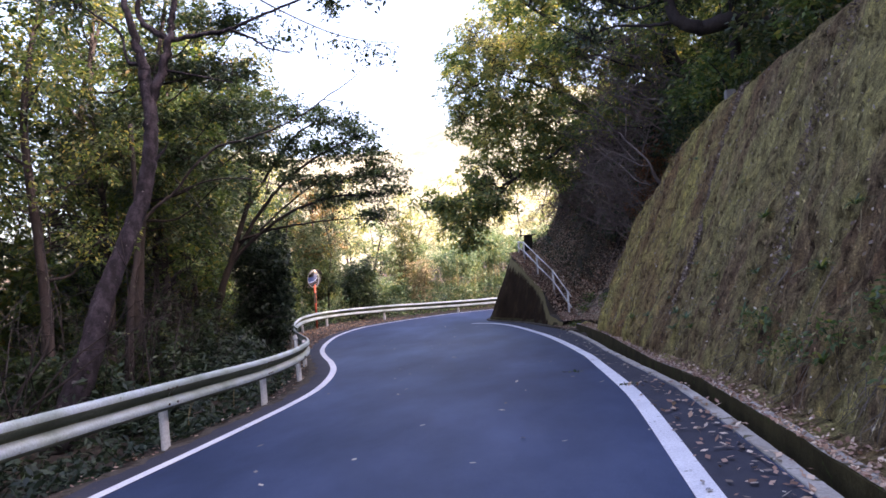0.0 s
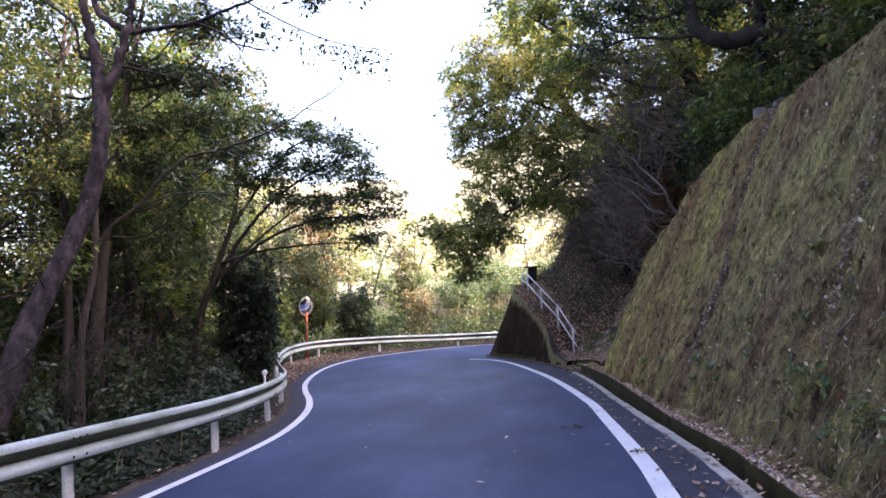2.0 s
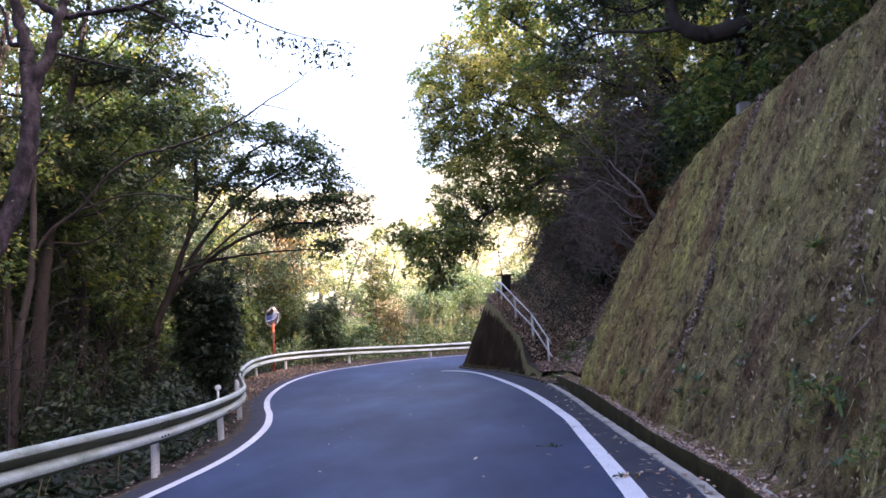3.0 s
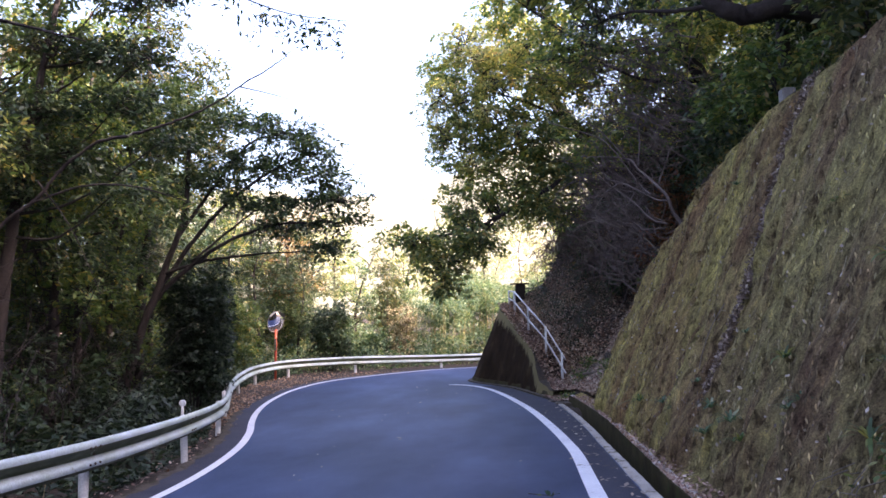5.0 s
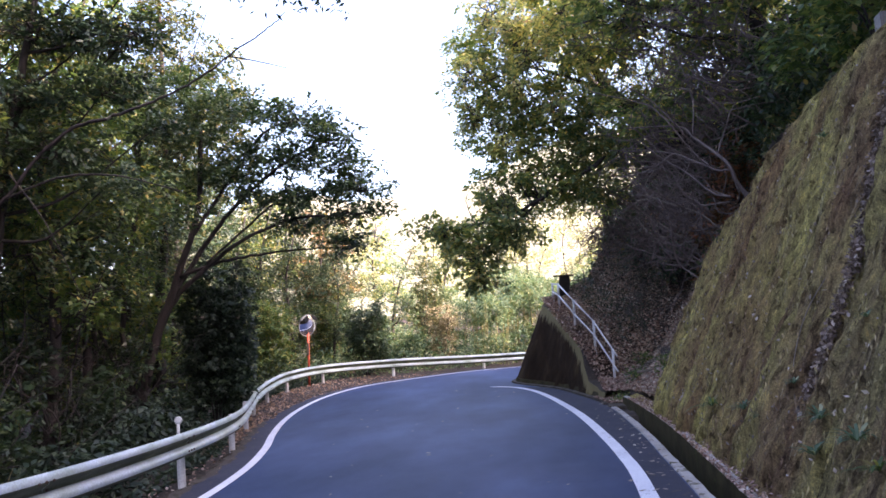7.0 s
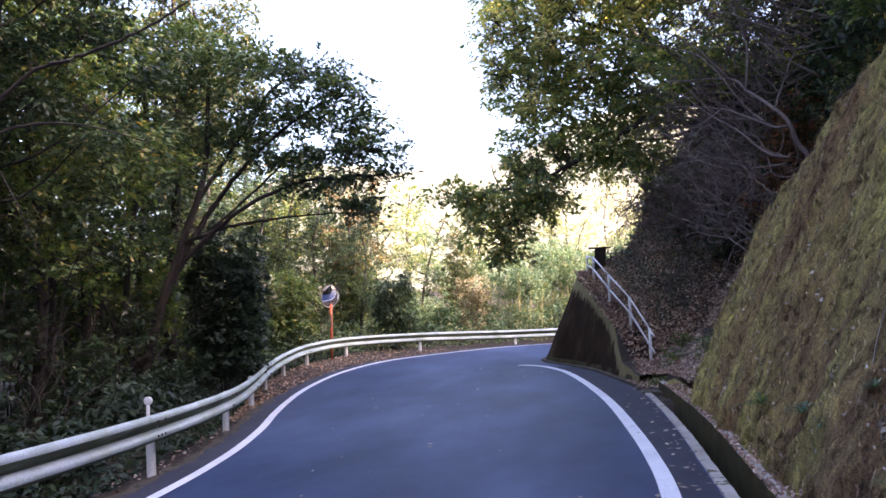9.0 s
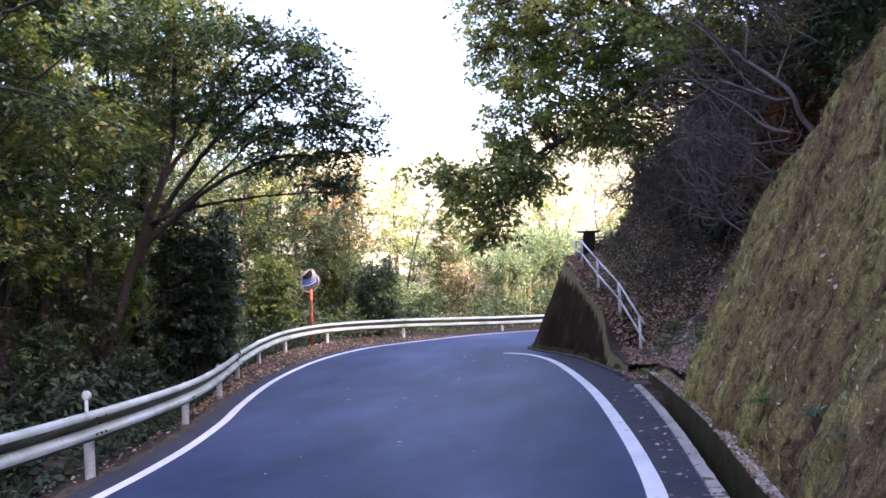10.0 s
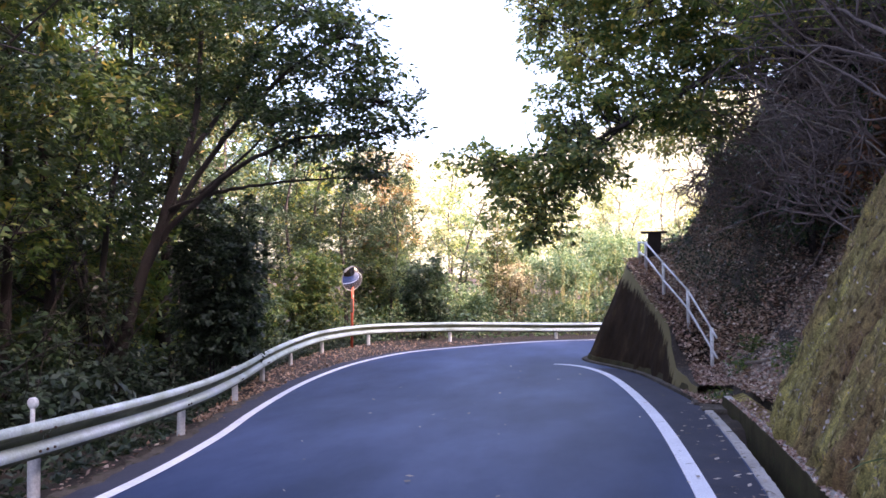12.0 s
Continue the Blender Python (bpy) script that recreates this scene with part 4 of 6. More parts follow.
# leaning near tree
tree("leaning_tree", "tall leaning tree with purplish-grey bark and forked trunk", [(-6.3, 11.2, -0.6), (-5.98, 11.5, 0.5), (-5.92, 12.0, 1.52), (-5.79, 12.5, 2.4), (-5.6, 12.9, 3.25), (-5.49, 13.0, 3.92), (-5.43, 13.05, 4.6), (-5.49, 13.1, 5.25), (-5.54, 13.1, 5.7)],
     [([(-5.52, 13.1, 5.6), (-5.69, 13.1, 6.29), (-5.81, 13.1, 6.89), (-6.0, 13.2, 8.6)], 0.095, 0.04),
      ([(-5.45, 13.08, 5.0), (-5.17, 13.1, 5.67), (-5.02, 13.1, 6.25), (-4.92, 13.1, 6.83), (-4.6, 13.2, 8.6)], 0.095, 0.04),
      ([(-5.05, 13.1, 6.15), (-5.6, 13.15, 6.6), (-5.5, 13.2, 7.4), (-5.3, 13.2, 8.6)], 0.06, 0.03),
      ([(-5.05, 13.15, 6.15), (-4.57, 13.2, 6.22), (-3.98, 13.2, 6.27), (-3.48, 13.2, 6.44), (-2.6, 13.2, 6.72), (-2.05, 13.2, 6.85), (-1.5, 13.2, 6.95)], 0.05, 0.008),
      ([(-3.98, 13.2, 6.27), (-3.59, 13.2, 6.08), (-3.3, 13.2, 5.87), (-2.86, 13.2, 5.74)], 0.028, 0.008),
      ([(-5.6, 13.1, 5.75), (-5.92, 13.3, 5.88), (-6.02, 13.3, 6.38), (-6.37, 13.3, 6.71), (-6.9, 13.3, 7.1)], 0.045, 0.015),
      ([(-5.15, 13.1, 5.6), (-4.6, 13.3, 5.5), (-4.0, 13.4, 5.35)], 0.025, 0.008),
      ([(-5.49, 13.0, 3.85), (-5.2, 13.0, 4.15), (-5.12, 13.0, 4.3)], 0.04, 0.012)],
     [(-6.3, 13.4, 8.8, 1.5, 1.5, 0.8), (-4.5, 13.4, 8.9, 1.4, 1.4, 0.7), (-7.4, 13.4, 7.3, 0.9, 0.9, 0.5), (-5.95, 12.0, 1.3, 0.35, 0.35, 0.6), (-6.2, 12.0, 0.4, 0.6, 0.5, 0.5), (-3.1, 13.3, 6.0, 0.45, 0.4, 0.22), (-2.15, 13.2, 6.62, 0.2, 0.22, 0.2), (-2.1, 13.2, 6.5, 0.16, 0.2, 0.16), (-2.2, 13.2, 6.75, 0.2, 0.22, 0.16), (-1.55, 13.2, 6.75, 0.2, 0.2, 0.12)], G_DARK, MOTTLED, (0.155, 0.105), 14, 18, 0.12, 0.28, twigs=0.9, twig_r=0.01)

# slim tree with one long bare limb over the road
tree("slim_tree", "slim grey tree with a long bare limb reaching out", [(-7.6, 16.2, -0.6), (-7.5, 16.2, 1.4), (-7.3, 16.3, 3.0), (-7.4, 16.4, 5.5)],
     [([(-7.35, 16.3, 2.9), (-7.01, 16.3, 3.47), (-6.44, 16.3, 3.88), (-5.93, 16.3, 4.45), (-5.41, 16.3, 4.81), (-4.82, 16.3, 4.94), (-4.15, 16.3, 5.11), (-3.48, 16.3, 5.38), (-2.9, 16.3, 5.74), (-2.43, 16.3, 6.02), (-2.14, 16.3, 6.25)], 0.045, 0.008),
      ([(-3.0, 16.3, 5.68), (-2.6, 16.4, 5.6), (-2.2, 16.5, 5.5)], 0.012, 0.005), ([(-3.6, 16.3, 5.35), (-3.55, 16.4, 5.9), (-3.4, 16.5, 6.5)], 0.012, 0.005),
      ([(-6.49, 16.3, 3.84), (-5.57, 16.3, 4.1), (-4.7, 16.3, 4.05), (-3.74, 16.3, 3.75)], 0.022, 0.007),
      ([(-6.4, 16.3, 4.2), (-5.8, 16.3, 3.4), (-5.3, 16.4, 2.3)], 0.016, 0.005)],
     [], G_DARK, BARK, (0.075, 0.05))
SPRIG = [(-4.6, 16.6, 8.3), (-3.9, 16.8, 7.9), (-3.0, 16.8, 7.4), (-2.2, 16.8, 7.1), (-1.3, 16.8, 6.95)]
_s = thing("hanging_bough", "thin bough with sparse small drooping leaves against the sky", "bough", at=SPRIG[0])
_o = np.array(SPRIG[0])
part("stem", mesh_of("stem", *tube(rough_path(SPRIG, 24) - _o, [0.022, 0.005], 5), BARK, True), _s)
_sp = rough_path(SPRIG, 60)
_tw, _lp = [], []
for _i in range(6, 60, 3):
    _e = _sp[_i] + np.array([rng.normal() * 0.22, rng.normal() * 0.2, -rng.uniform(0.15, 0.6)])
    _tw.append(tube(np.array([_sp[_i], (_sp[_i] + _e) / 2 + rng.normal(size=3) * 0.05, _e]) - _o, [0.005, 0.002], 3, False))
    _k = int(rng.integers(7, 16) if _i < 36 else rng.integers(18, 38))
    _lp.append(_sp[_i] + (_e - _sp[_i]) * rng.uniform(0.2, 1.1, (_k, 1)) + rng.normal(size=(_k, 3)) * 0.1)
part("twig_spray", mesh_of("twig_spray", *join(_tw), BARK), _s)["kind"] = "stuff"
part("foliage", quads_mesh("foliage", leaves(np.vstack(_lp), 0.13, 0.36, 0.6) - _o, G_DARK), _s)

# layered evergreen behind the slim tree
L5 = [(-6.9, 18.0, 5.0, 0.8, 0.9, 0.3), (-6.0, 18.2, 6.1, 0.9, 0.9, 0.3), (-7.3, 17.8, 6.0, 0.9, 0.9, 0.32), (-6.4, 18.4, 7.2, 0.9, 0.9, 0.3), (-7.4, 18.2, 7.4, 0.9, 0.9, 0.32), (-5.6, 18.2, 7.0, 0.8, 0.8, 0.26), (-6.2, 18.0, 8.3, 0.9, 0.9, 0.3),
      (-7.8, 18.0, 4.4, 0.8, 0.8, 0.3), (-5.2, 18.4, 5.4, 0.6, 0.6, 0.22), (-7.4, 18.2, 8.8, 0.9, 0.9, 0.3), (-5.4, 18.2, 8.2, 0.7, 0.7, 0.26), (-6.0, 18.2, 4.4, 0.7, 0.7, 0.24)]
L5_TRUNK = [(-8.4, 18.2, -0.7), (-8.2, 18.2, 2.6), (-7.8, 18.2, 5.6), (-7.2, 18.2, 9.0)]
tree("layered_tree", "evergreen tree with flat dark layered boughs and bare inner limbs", L5_TRUNK, auto_limbs(L5_TRUNK, L5, 0.045), L5, G_DARK, BARK_DARK, (0.13, 0.04), 28, 30, 0.12, 0.32, 0.4, twigs=0.9, twig_r=0.012, droop=0.15)

# tall tree rising behind the spreading one
L4 = [(-7.6, 27.0, 7.4, 1.1, 1.1, 0.7), (-8.4, 27.0, 8.8, 1.2, 1.2, 0.8), (-9.6, 27.2, 8.0, 1.3, 1.2, 0.9), (-9.0, 27.0, 10.1, 1.1, 1.1, 0.8), (-10.4, 27.2, 9.6, 1.3, 1.2, 0.9), (-9.6, 27.2, 11.6, 1.1, 1.1, 0.8), (-10.6, 27.4, 11.4, 1.2, 1.2, 0.9), (-10.0, 27.2, 13.0, 1.0, 1.0, 0.8), (-8.8, 27.0, 6.2, 1.2, 1.2, 0.8), (-7.3, 27.0, 8.7, 0.9, 0.9, 0.6), (-7.8, 27.0, 9.9, 0.9, 0.9, 0.6), (-8.6, 27.0, 7.4, 1.1, 1.1, 0.7)]
L4_TRUNK = [(-9.9, 27.2, -0.7), (-9.8, 27.2, 3.0), (-9.6, 27.2, 6.5), (-9.8, 27.2, 12.4)]
tree("tall_tree", "tall evergreen with olive-green leaves behind the spreading tree", L4_TRUNK, auto_limbs(L4_TRUNK, L4, 0.05), L4, G_OLIVE, BARK_DARK, (0.15, 0.05), 19, 24, 0.14, 0.3, twigs=0.6)

# spreading layered tree at the bend
L3 = [(-4.1, 22.9, 6.75, 1.0, 1.0, 0.26), (-3.5, 22.8, 6.2, 0.85, 0.9, 0.24), (-3.1, 22.8, 5.55, 0.95, 0.9, 0.26), (-2.7, 22.7, 4.95, 0.9, 0.9, 0.26), (-2.7, 22.7, 4.4, 0.85, 0.8, 0.24), (-2.9, 22.7, 3.75, 0.75, 0.7, 0.2), (-3.9, 23.2, 5.0, 1.0, 1.0, 0.3),
      (-4.5, 23.6, 4.4, 1.0, 1.0, 0.3), (-4.6, 23.6, 5.9, 1.0, 1.0, 0.34), (-5.2, 23.6, 7.2, 1.1, 1.0, 0.32), (-5.4, 24.0, 5.2, 1.1, 1.0, 0.36), (-5.6, 24.2, 6.4, 1.0, 1.0, 0.34), (-6.4, 24.0, 7.6, 1.2, 1.1, 0.36), (-6.4, 24.4, 6.0, 1.0, 1.1, 0.36), (-7.3, 24.2, 7.1, 1.1, 1.1, 0.4),
      (-7.6, 24.4, 5.9, 1.1, 1.1, 0.4), (-7.6, 24.2, 8.2, 1.2, 1.1, 0.4), (-8.9, 24.2, 7.6, 1.2, 1.2, 0.45), (-9.0, 24.0, 5.2, 1.1, 1.1, 0.4), (-9.0, 24.2, 6.3, 1.1, 1.1, 0.4), (-9.8, 24.0, 8.6, 1.1, 1.1, 0.45)]
tree("spreading_tree", "spreading many-stemmed evergreen tree with layered boughs", [(-8.9, 24.0, -0.7), (-8.55, 24.0, 0.6), (-8.2, 24.0, 1.9), (-7.7, 24.0, 3.2), (-7.2, 24.2, 5.0), (-7.2, 24.4, 7.1)],
     [([(-8.4, 24.0, 1.2), (-7.9, 24.1, 2.6), (-6.9, 24.0, 3.5), (-5.6, 23.6, 4.15), (-4.3, 23.1, 4.4), (-2.8, 22.7, 4.35)], 0.085, 0.02),
      ([(-7.9, 24.0, 2.7), (-7.0, 24.2, 4.1), (-5.9, 24.0, 5.2), (-4.3, 23.2, 5.9), (-3.4, 22.8, 6.1)], 0.075, 0.02),
      ([(-7.6, 24.0, 3.3), (-6.6, 24.0, 3.6), (-5.5, 23.8, 3.7), (-4.5, 23.7, 3.75), (-3.0, 23.4, 3.7)], 0.05, 0.012),
      ([(-8.8, 24.0, 0.0), (-9.1, 24.0, 1.6), (-9.0, 24.0, 3.4), (-8.8, 24.2, 5.6), (-8.9, 24.4, 8.1)], 0.09, 0.03),
      ([(-8.7, 24.0, 0.4), (-9.5, 23.8, 1.8), (-9.8, 23.8, 3.6), (-9.4, 24.0, 5.2)], 0.06, 0.02),
      ([(-7.4, 24.1, 4.2), (-6.6, 24.5, 5.6), (-5.3, 23.8, 6.7), (-4.1, 22.9, 6.7)], 0.06, 0.02),
      ([(-6.9, 24.0, 3.6), (-6.0, 24.2, 4.4), (-4.9, 23.5, 4.9), (-3.9, 23.0, 5.0), (-2.8, 22.7, 4.9)], 0.04, 0.012)],
     L3, G_SHADE, BARK_DARK, (0.115, 0.05), 24, 34, 0.125, 0.36, 0.35, twigs=0.8, twig_r=0.012, droop=0.12)


def shrub(label, x, y, rx, ry, h, leaf, size=0.11, density=34, per=24, name="shrub", group="shrubs along the guardrail", stems=7, z=None):
    z0 = gz(x, y) if z is None else z
    ob = thing(name, label, "shrub", group, at=(x, y, z0))
    pieces, lobes = [], []
    for i in range(stems):
        a = i * 2.4 + rng.uniform(-0.4, 0.4)
        top = np.array([math.cos(a) * rx * 0.6, math.sin(a) * ry * 0.6, h * rng.uniform(0.55, 0.85)])
        pieces.append(tube(rough_path([(top[0] * 0.15, top[1] * 0.15, -0.1), top * 0.5 + np.array([0, 0, 0.1 * min(1, h)]), top], 8), [min(0.025, h * 0.016), min(0.008, h * 0.006)], 5))
        lobes.append((*top, rx * 0.5, ry * 0.5, h * 0.26))
        lobes.append((top[0] * 0.9, top[1] * 0.9, top[2] * 0.5, rx * 0.5, ry * 0.5, h * 0.26))
    v, f = join(pieces)
    part("stem_clump", mesh_of("stem_clump", v, f, BARK_DARK, True), ob)["kind"] = "stuff"
    c, q = crown_of(lobes, density, per, size, 0.2)
    part("foliage", quads_mesh("foliage", q, leaf), ob)
    return ob


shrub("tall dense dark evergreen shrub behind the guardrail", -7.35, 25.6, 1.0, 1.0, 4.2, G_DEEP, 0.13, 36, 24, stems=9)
shrub("dense dark green bush beside the traffic mirror", -6.2, 38.0, 1.0, 1.0, 3.1, G_DARK, 0.12, 40, 26)
shrub("leafy mid-green shrub behind the traffic mirror", -10.6, 37.0, 1.7, 1.4, 3.2, G_MID, 0.14, 26, 22)
shrub("leafy bright green shrub at the wood's edge", -12.2, 35.0, 1.5, 1.4, 2.6, G_MID, 0.14, 26, 22)
shrub("green sunlit shrub behind the bend", -9.4, 41.5, 1.6, 1.4, 4.0, G_MID, 0.14, 24, 20)
shrub("dry tawny bush behind the guardrail at the bend", -3.4, 41.4, 0.7, 0.7, 2.7, G_STRAW, 0.11, 26, 20)
shrub("grey-green leafy shrub behind the bend's guardrail", -5.0, 40.6, 1.0, 0.9, 2.2, G_BAMBOO, 0.13, 24, 20)
shrub("vine-smothered dead trunk with dark leaves", -4.4, 43.5, 0.9, 0.9, 5.4, G_OLIVE, 0.12, 24, 20)
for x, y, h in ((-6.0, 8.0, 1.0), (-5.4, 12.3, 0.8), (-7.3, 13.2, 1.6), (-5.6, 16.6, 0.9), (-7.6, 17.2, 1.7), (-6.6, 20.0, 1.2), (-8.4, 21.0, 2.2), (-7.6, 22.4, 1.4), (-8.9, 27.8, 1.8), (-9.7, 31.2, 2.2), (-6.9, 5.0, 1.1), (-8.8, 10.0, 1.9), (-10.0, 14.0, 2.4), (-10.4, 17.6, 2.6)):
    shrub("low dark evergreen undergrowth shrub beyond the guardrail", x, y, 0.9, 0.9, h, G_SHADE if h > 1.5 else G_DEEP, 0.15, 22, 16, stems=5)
# past y 15 a lighter leaf colour replaces light that misses the wood
for x, y in ((-10.4, 3.0), (-10.6, 6.8), (-11.4, 10.4), (-11.2, 14.2), (-11.8, 17.8), (-12.0, 21.2), (-12.6, 24.6), (-13.0, 28.4), (-13.6, 32.0), (-14.6, 36.0), (-14.0, 12.4), (-15.0, 20.0), (-10.4, 26.4), (-15.4, 24.6), (-16.4, 29.6), (-11.6, 30.4)):
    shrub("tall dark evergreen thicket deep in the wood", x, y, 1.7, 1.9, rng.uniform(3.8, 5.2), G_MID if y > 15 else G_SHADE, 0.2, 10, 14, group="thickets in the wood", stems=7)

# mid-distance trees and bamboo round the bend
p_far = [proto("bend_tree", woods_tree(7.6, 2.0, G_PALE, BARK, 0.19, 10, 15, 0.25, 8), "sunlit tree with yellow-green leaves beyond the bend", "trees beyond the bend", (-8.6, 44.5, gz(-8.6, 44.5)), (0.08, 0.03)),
         proto("bend_tree", woods_tree(8.6, 2.1, G_BROAD, BARK, 0.19, 10, 15, 0.3, 8), "tall thin-stemmed tree with green leaves beyond the bend", "trees beyond the bend", (-11.6, 40.5, gz(-11.6, 40.5)), (0.08, 0.03))]
for x, y, s in ((-11.8, 38.6, 0.72), (-9.6, 43.6, 0.62), (-14.2, 41.0, 0.85), (-16.5, 45.0, 0.9), (-8.3, 40.4, 0.5), (-9.9, 39.6, 0.62), (-12.4, 46.0, 0.8)):
    plant(p_dark, x, y, "", s=s)
for x, y, s in ((-13.5, 44.0, 1.1), (7.6, 53.0, 0.62), (-15.5, 48.0, 1.15), (-11.0, 48.5, 0.9), (-6.9, 49.0, 0.6), (-18.5, 43.0, 1.2), (-3.0, 58.0, 0.7), (1.5, 60.0, 0.8), (6.0, 58.0, 0.85), (10.5, 55.0, 0.9), (15.0, 52.0, 1.1), (-5.5, 62.0, 0.8), (-10.0, 58.0, 0.9), (19.0, 56.0, 1.2), (13.0, 62.0, 1.2), (3.5, 68.0, 1.0), (-1.0, 72.0, 1.0), (8.5, 70.0, 1.2), (-7.5, 70.0, 1.0), (-3.5, 66.0, 0.95), (5.5, 63.0, 1.0), (0.5, 65.0, 1.0), (-12.0, 66.0, 1.1), (12.0, 72.0, 1.4), (17.0, 66.0, 1.4)):
    plant(p_far, x, y, "", s=s)


proto("bend_tree", woods_tree(8.2, 1.9, G_BRONZE, BARK_DARK, 0.16, 15, 16, 0.25, 9), "thin tree with bronze-brown leaves beyond the bend", "trees beyond the bend", (-9.2, 42.2, gz(-9.2, 42.2)), (0.08, 0.03))
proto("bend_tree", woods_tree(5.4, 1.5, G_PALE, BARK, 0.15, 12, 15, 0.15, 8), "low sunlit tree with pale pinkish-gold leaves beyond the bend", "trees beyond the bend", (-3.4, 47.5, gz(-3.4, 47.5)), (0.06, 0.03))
proto("bend_tree", woods_tree(6.2, 1.7, G_BAMBOO, BARK, 0.15, 12, 15, 0.2, 8), "slim tree with soft green leaves beyond the bend", "trees beyond the bend", (-6.3, 45.2, gz(-6.3, 45.2)), (0.06, 0.03))


def bamboo(x, y, h, label="leafy green bamboo clump beyond the guardrail", n=16, r=1.1):
    z0 = gz(x, y)
    ob = thing("bamboo_clump", label, "bamboo", "bamboo beyond the guardrail", at=(x, y, z0))
    pieces, lobes = [], []
    for i in range(n):
        a, q = rng.uniform(0, 6.28), r * math.sqrt(rng.random())
        hh = h * rng.uniform(0.75, 1.08)
        b = np.array([math.cos(a) * q, math.sin(a) * q, -0.2])
        d = np.array([math.cos(a), math.sin(a), 0]) * rng.uniform(0.1, 0.7)
        cv = rough_path([b, b + np.array([0, 0, hh * 0.5]) + d * 0.2, b + np.array([0, 0, hh * 0.85]) + d * 0.6, b + np.array([0, 0, hh * 0.97]) + d * 1.3], 9)
        pieces.append(tube(cv, [0.02, 0.016, 0.006], 5))
        for f in (0.35, 0.55, 0.72, 0.88, 1.0):
            p = cv[int(f * 8)]
            lobes.append((*p, 0.42, 0.42, 0.3))
    v, f = join(pieces)
    part("culm_clump", mesh_of("culm_clump", v, f, CULM, True), ob)["kind"] = "stuff"
    c, q = crown_of(lobes, 26, 8, 0.18, 0.22, 0.8, 0.22, 0.5)
    part("foliage", quads_mesh("foliage", q, G_BAMBOO), ob)
    return ob


_b1 = bamboo(-1.4, 43.0, 3.6)
_b2 = bamboo(1.6, 44.6, 4.0)
for x, y, s in ((0.3, 45.8, 1.0), (3.4, 43.6, 0.95), (4.9, 45.6, 1.1), (6.6, 44.2, 1.0), (-2.6, 46.8, 0.95), (8.8, 45.8, 1.1), (11.0, 44.6, 1.0), (2.6, 48.6, 1.2), (-0.6, 49.6, 1.15), (6.0, 49.2, 1.25), (13.5, 46.5, 1.1), (-5.0, 46.6, 0.9), (-7.4, 40.4, 0.7)):
    m = Matrix.LocRotScale((x, y, gz(x, y)), Euler((0, 0, rng.uniform(0, 6.28))), None)
    ob = copy_thing(_b1 if rng.random() < 0.5 else _b2, m)
    ob.scale = (s, s, s)

# ---- hillside above the slope ----
GH = "trees of the hillside"
R1 = [(-1.25, 25.0, 4.15, 0.62, 0.7, 0.36), (-0.35, 25.0, 3.5, 0.85, 0.9, 0.55), (-0.15, 25.0, 2.8, 0.5, 0.6, 0.45), (0.2, 25.0, 4.0, 0.85, 0.9, 0.5), (-0.9, 25.0, 3.95, 0.7, 0.8, 0.38), (0.75, 25.0, 4.1, 0.95, 1.0, 0.65), (0.4, 25.2, 5.1, 0.85, 0.9, 0.6), (1.6, 25.4, 5.4, 1.1, 1.0, 0.8),
      (0.5, 26.0, 6.6, 1.2, 1.2, 0.8), (0.2, 26.2, 8.0, 1.3, 1.3, 0.9), (0.4, 26.4, 9.3, 1.4, 1.3, 0.8), (2.0, 25.6, 7.2, 1.4, 1.3, 1.0), (2.3, 26.2, 9.0, 1.6, 1.5, 1.0), (3.4, 25.0, 6.6, 1.4, 1.3, 1.0), (2.4, 26.2, 10.9, 1.7, 1.6, 0.9), (4.2, 25.0, 8.8, 1.8, 1.6, 1.1),
      (2.2, 25.4, 5.2, 0.9, 0.8, 0.45), (2.9, 25.4, 4.95, 0.7, 0.8, 0.4), (3.1, 25.4, 5.9, 0.9, 0.8, 0.55), (2.2, 25.2, 6.2, 0.8, 0.8, 0.5)]
tree("overhanging_tree", "large tree leaning out over the road with green and yellowing leaves", [(6.3, 25.2, 4.6), (5.6, 25.2, 5.6), (4.5, 25.3, 6.5), (3.4, 25.6, 7.6), (2.6, 26.0, 9.3)],
     [([(5.2, 25.2, 5.9), (3.6, 25.1, 5.9), (2.2, 25.0, 5.2), (0.8, 25.0, 4.5), (-0.6, 25.0, 4.2), (-1.3, 25.0, 4.2)], 0.08, 0.014), ([(1.4, 25.0, 4.8), (0.6, 25.0, 4.0), (-0.1, 25.0, 3.3), (-0.2, 25.0, 2.8)], 0.035, 0.01),
      ([(4.0, 25.4, 6.9), (2.4, 25.7, 7.0), (0.9, 26.0, 6.8), (0.0, 26.0, 6.6)], 0.06, 0.014), ([(3.4, 25.6, 7.6), (1.8, 26.0, 8.4), (0.4, 26.2, 9.0)], 0.05, 0.012), ([(3.0, 25.8, 8.4), (2.6, 26.1, 10.6)], 0.05, 0.015)],
     R1, G_BROAD, BARK_DARK, (0.2, 0.07), 25, 34, 0.14, 0.33, 0.5, twigs=0.7, droop=0.35)
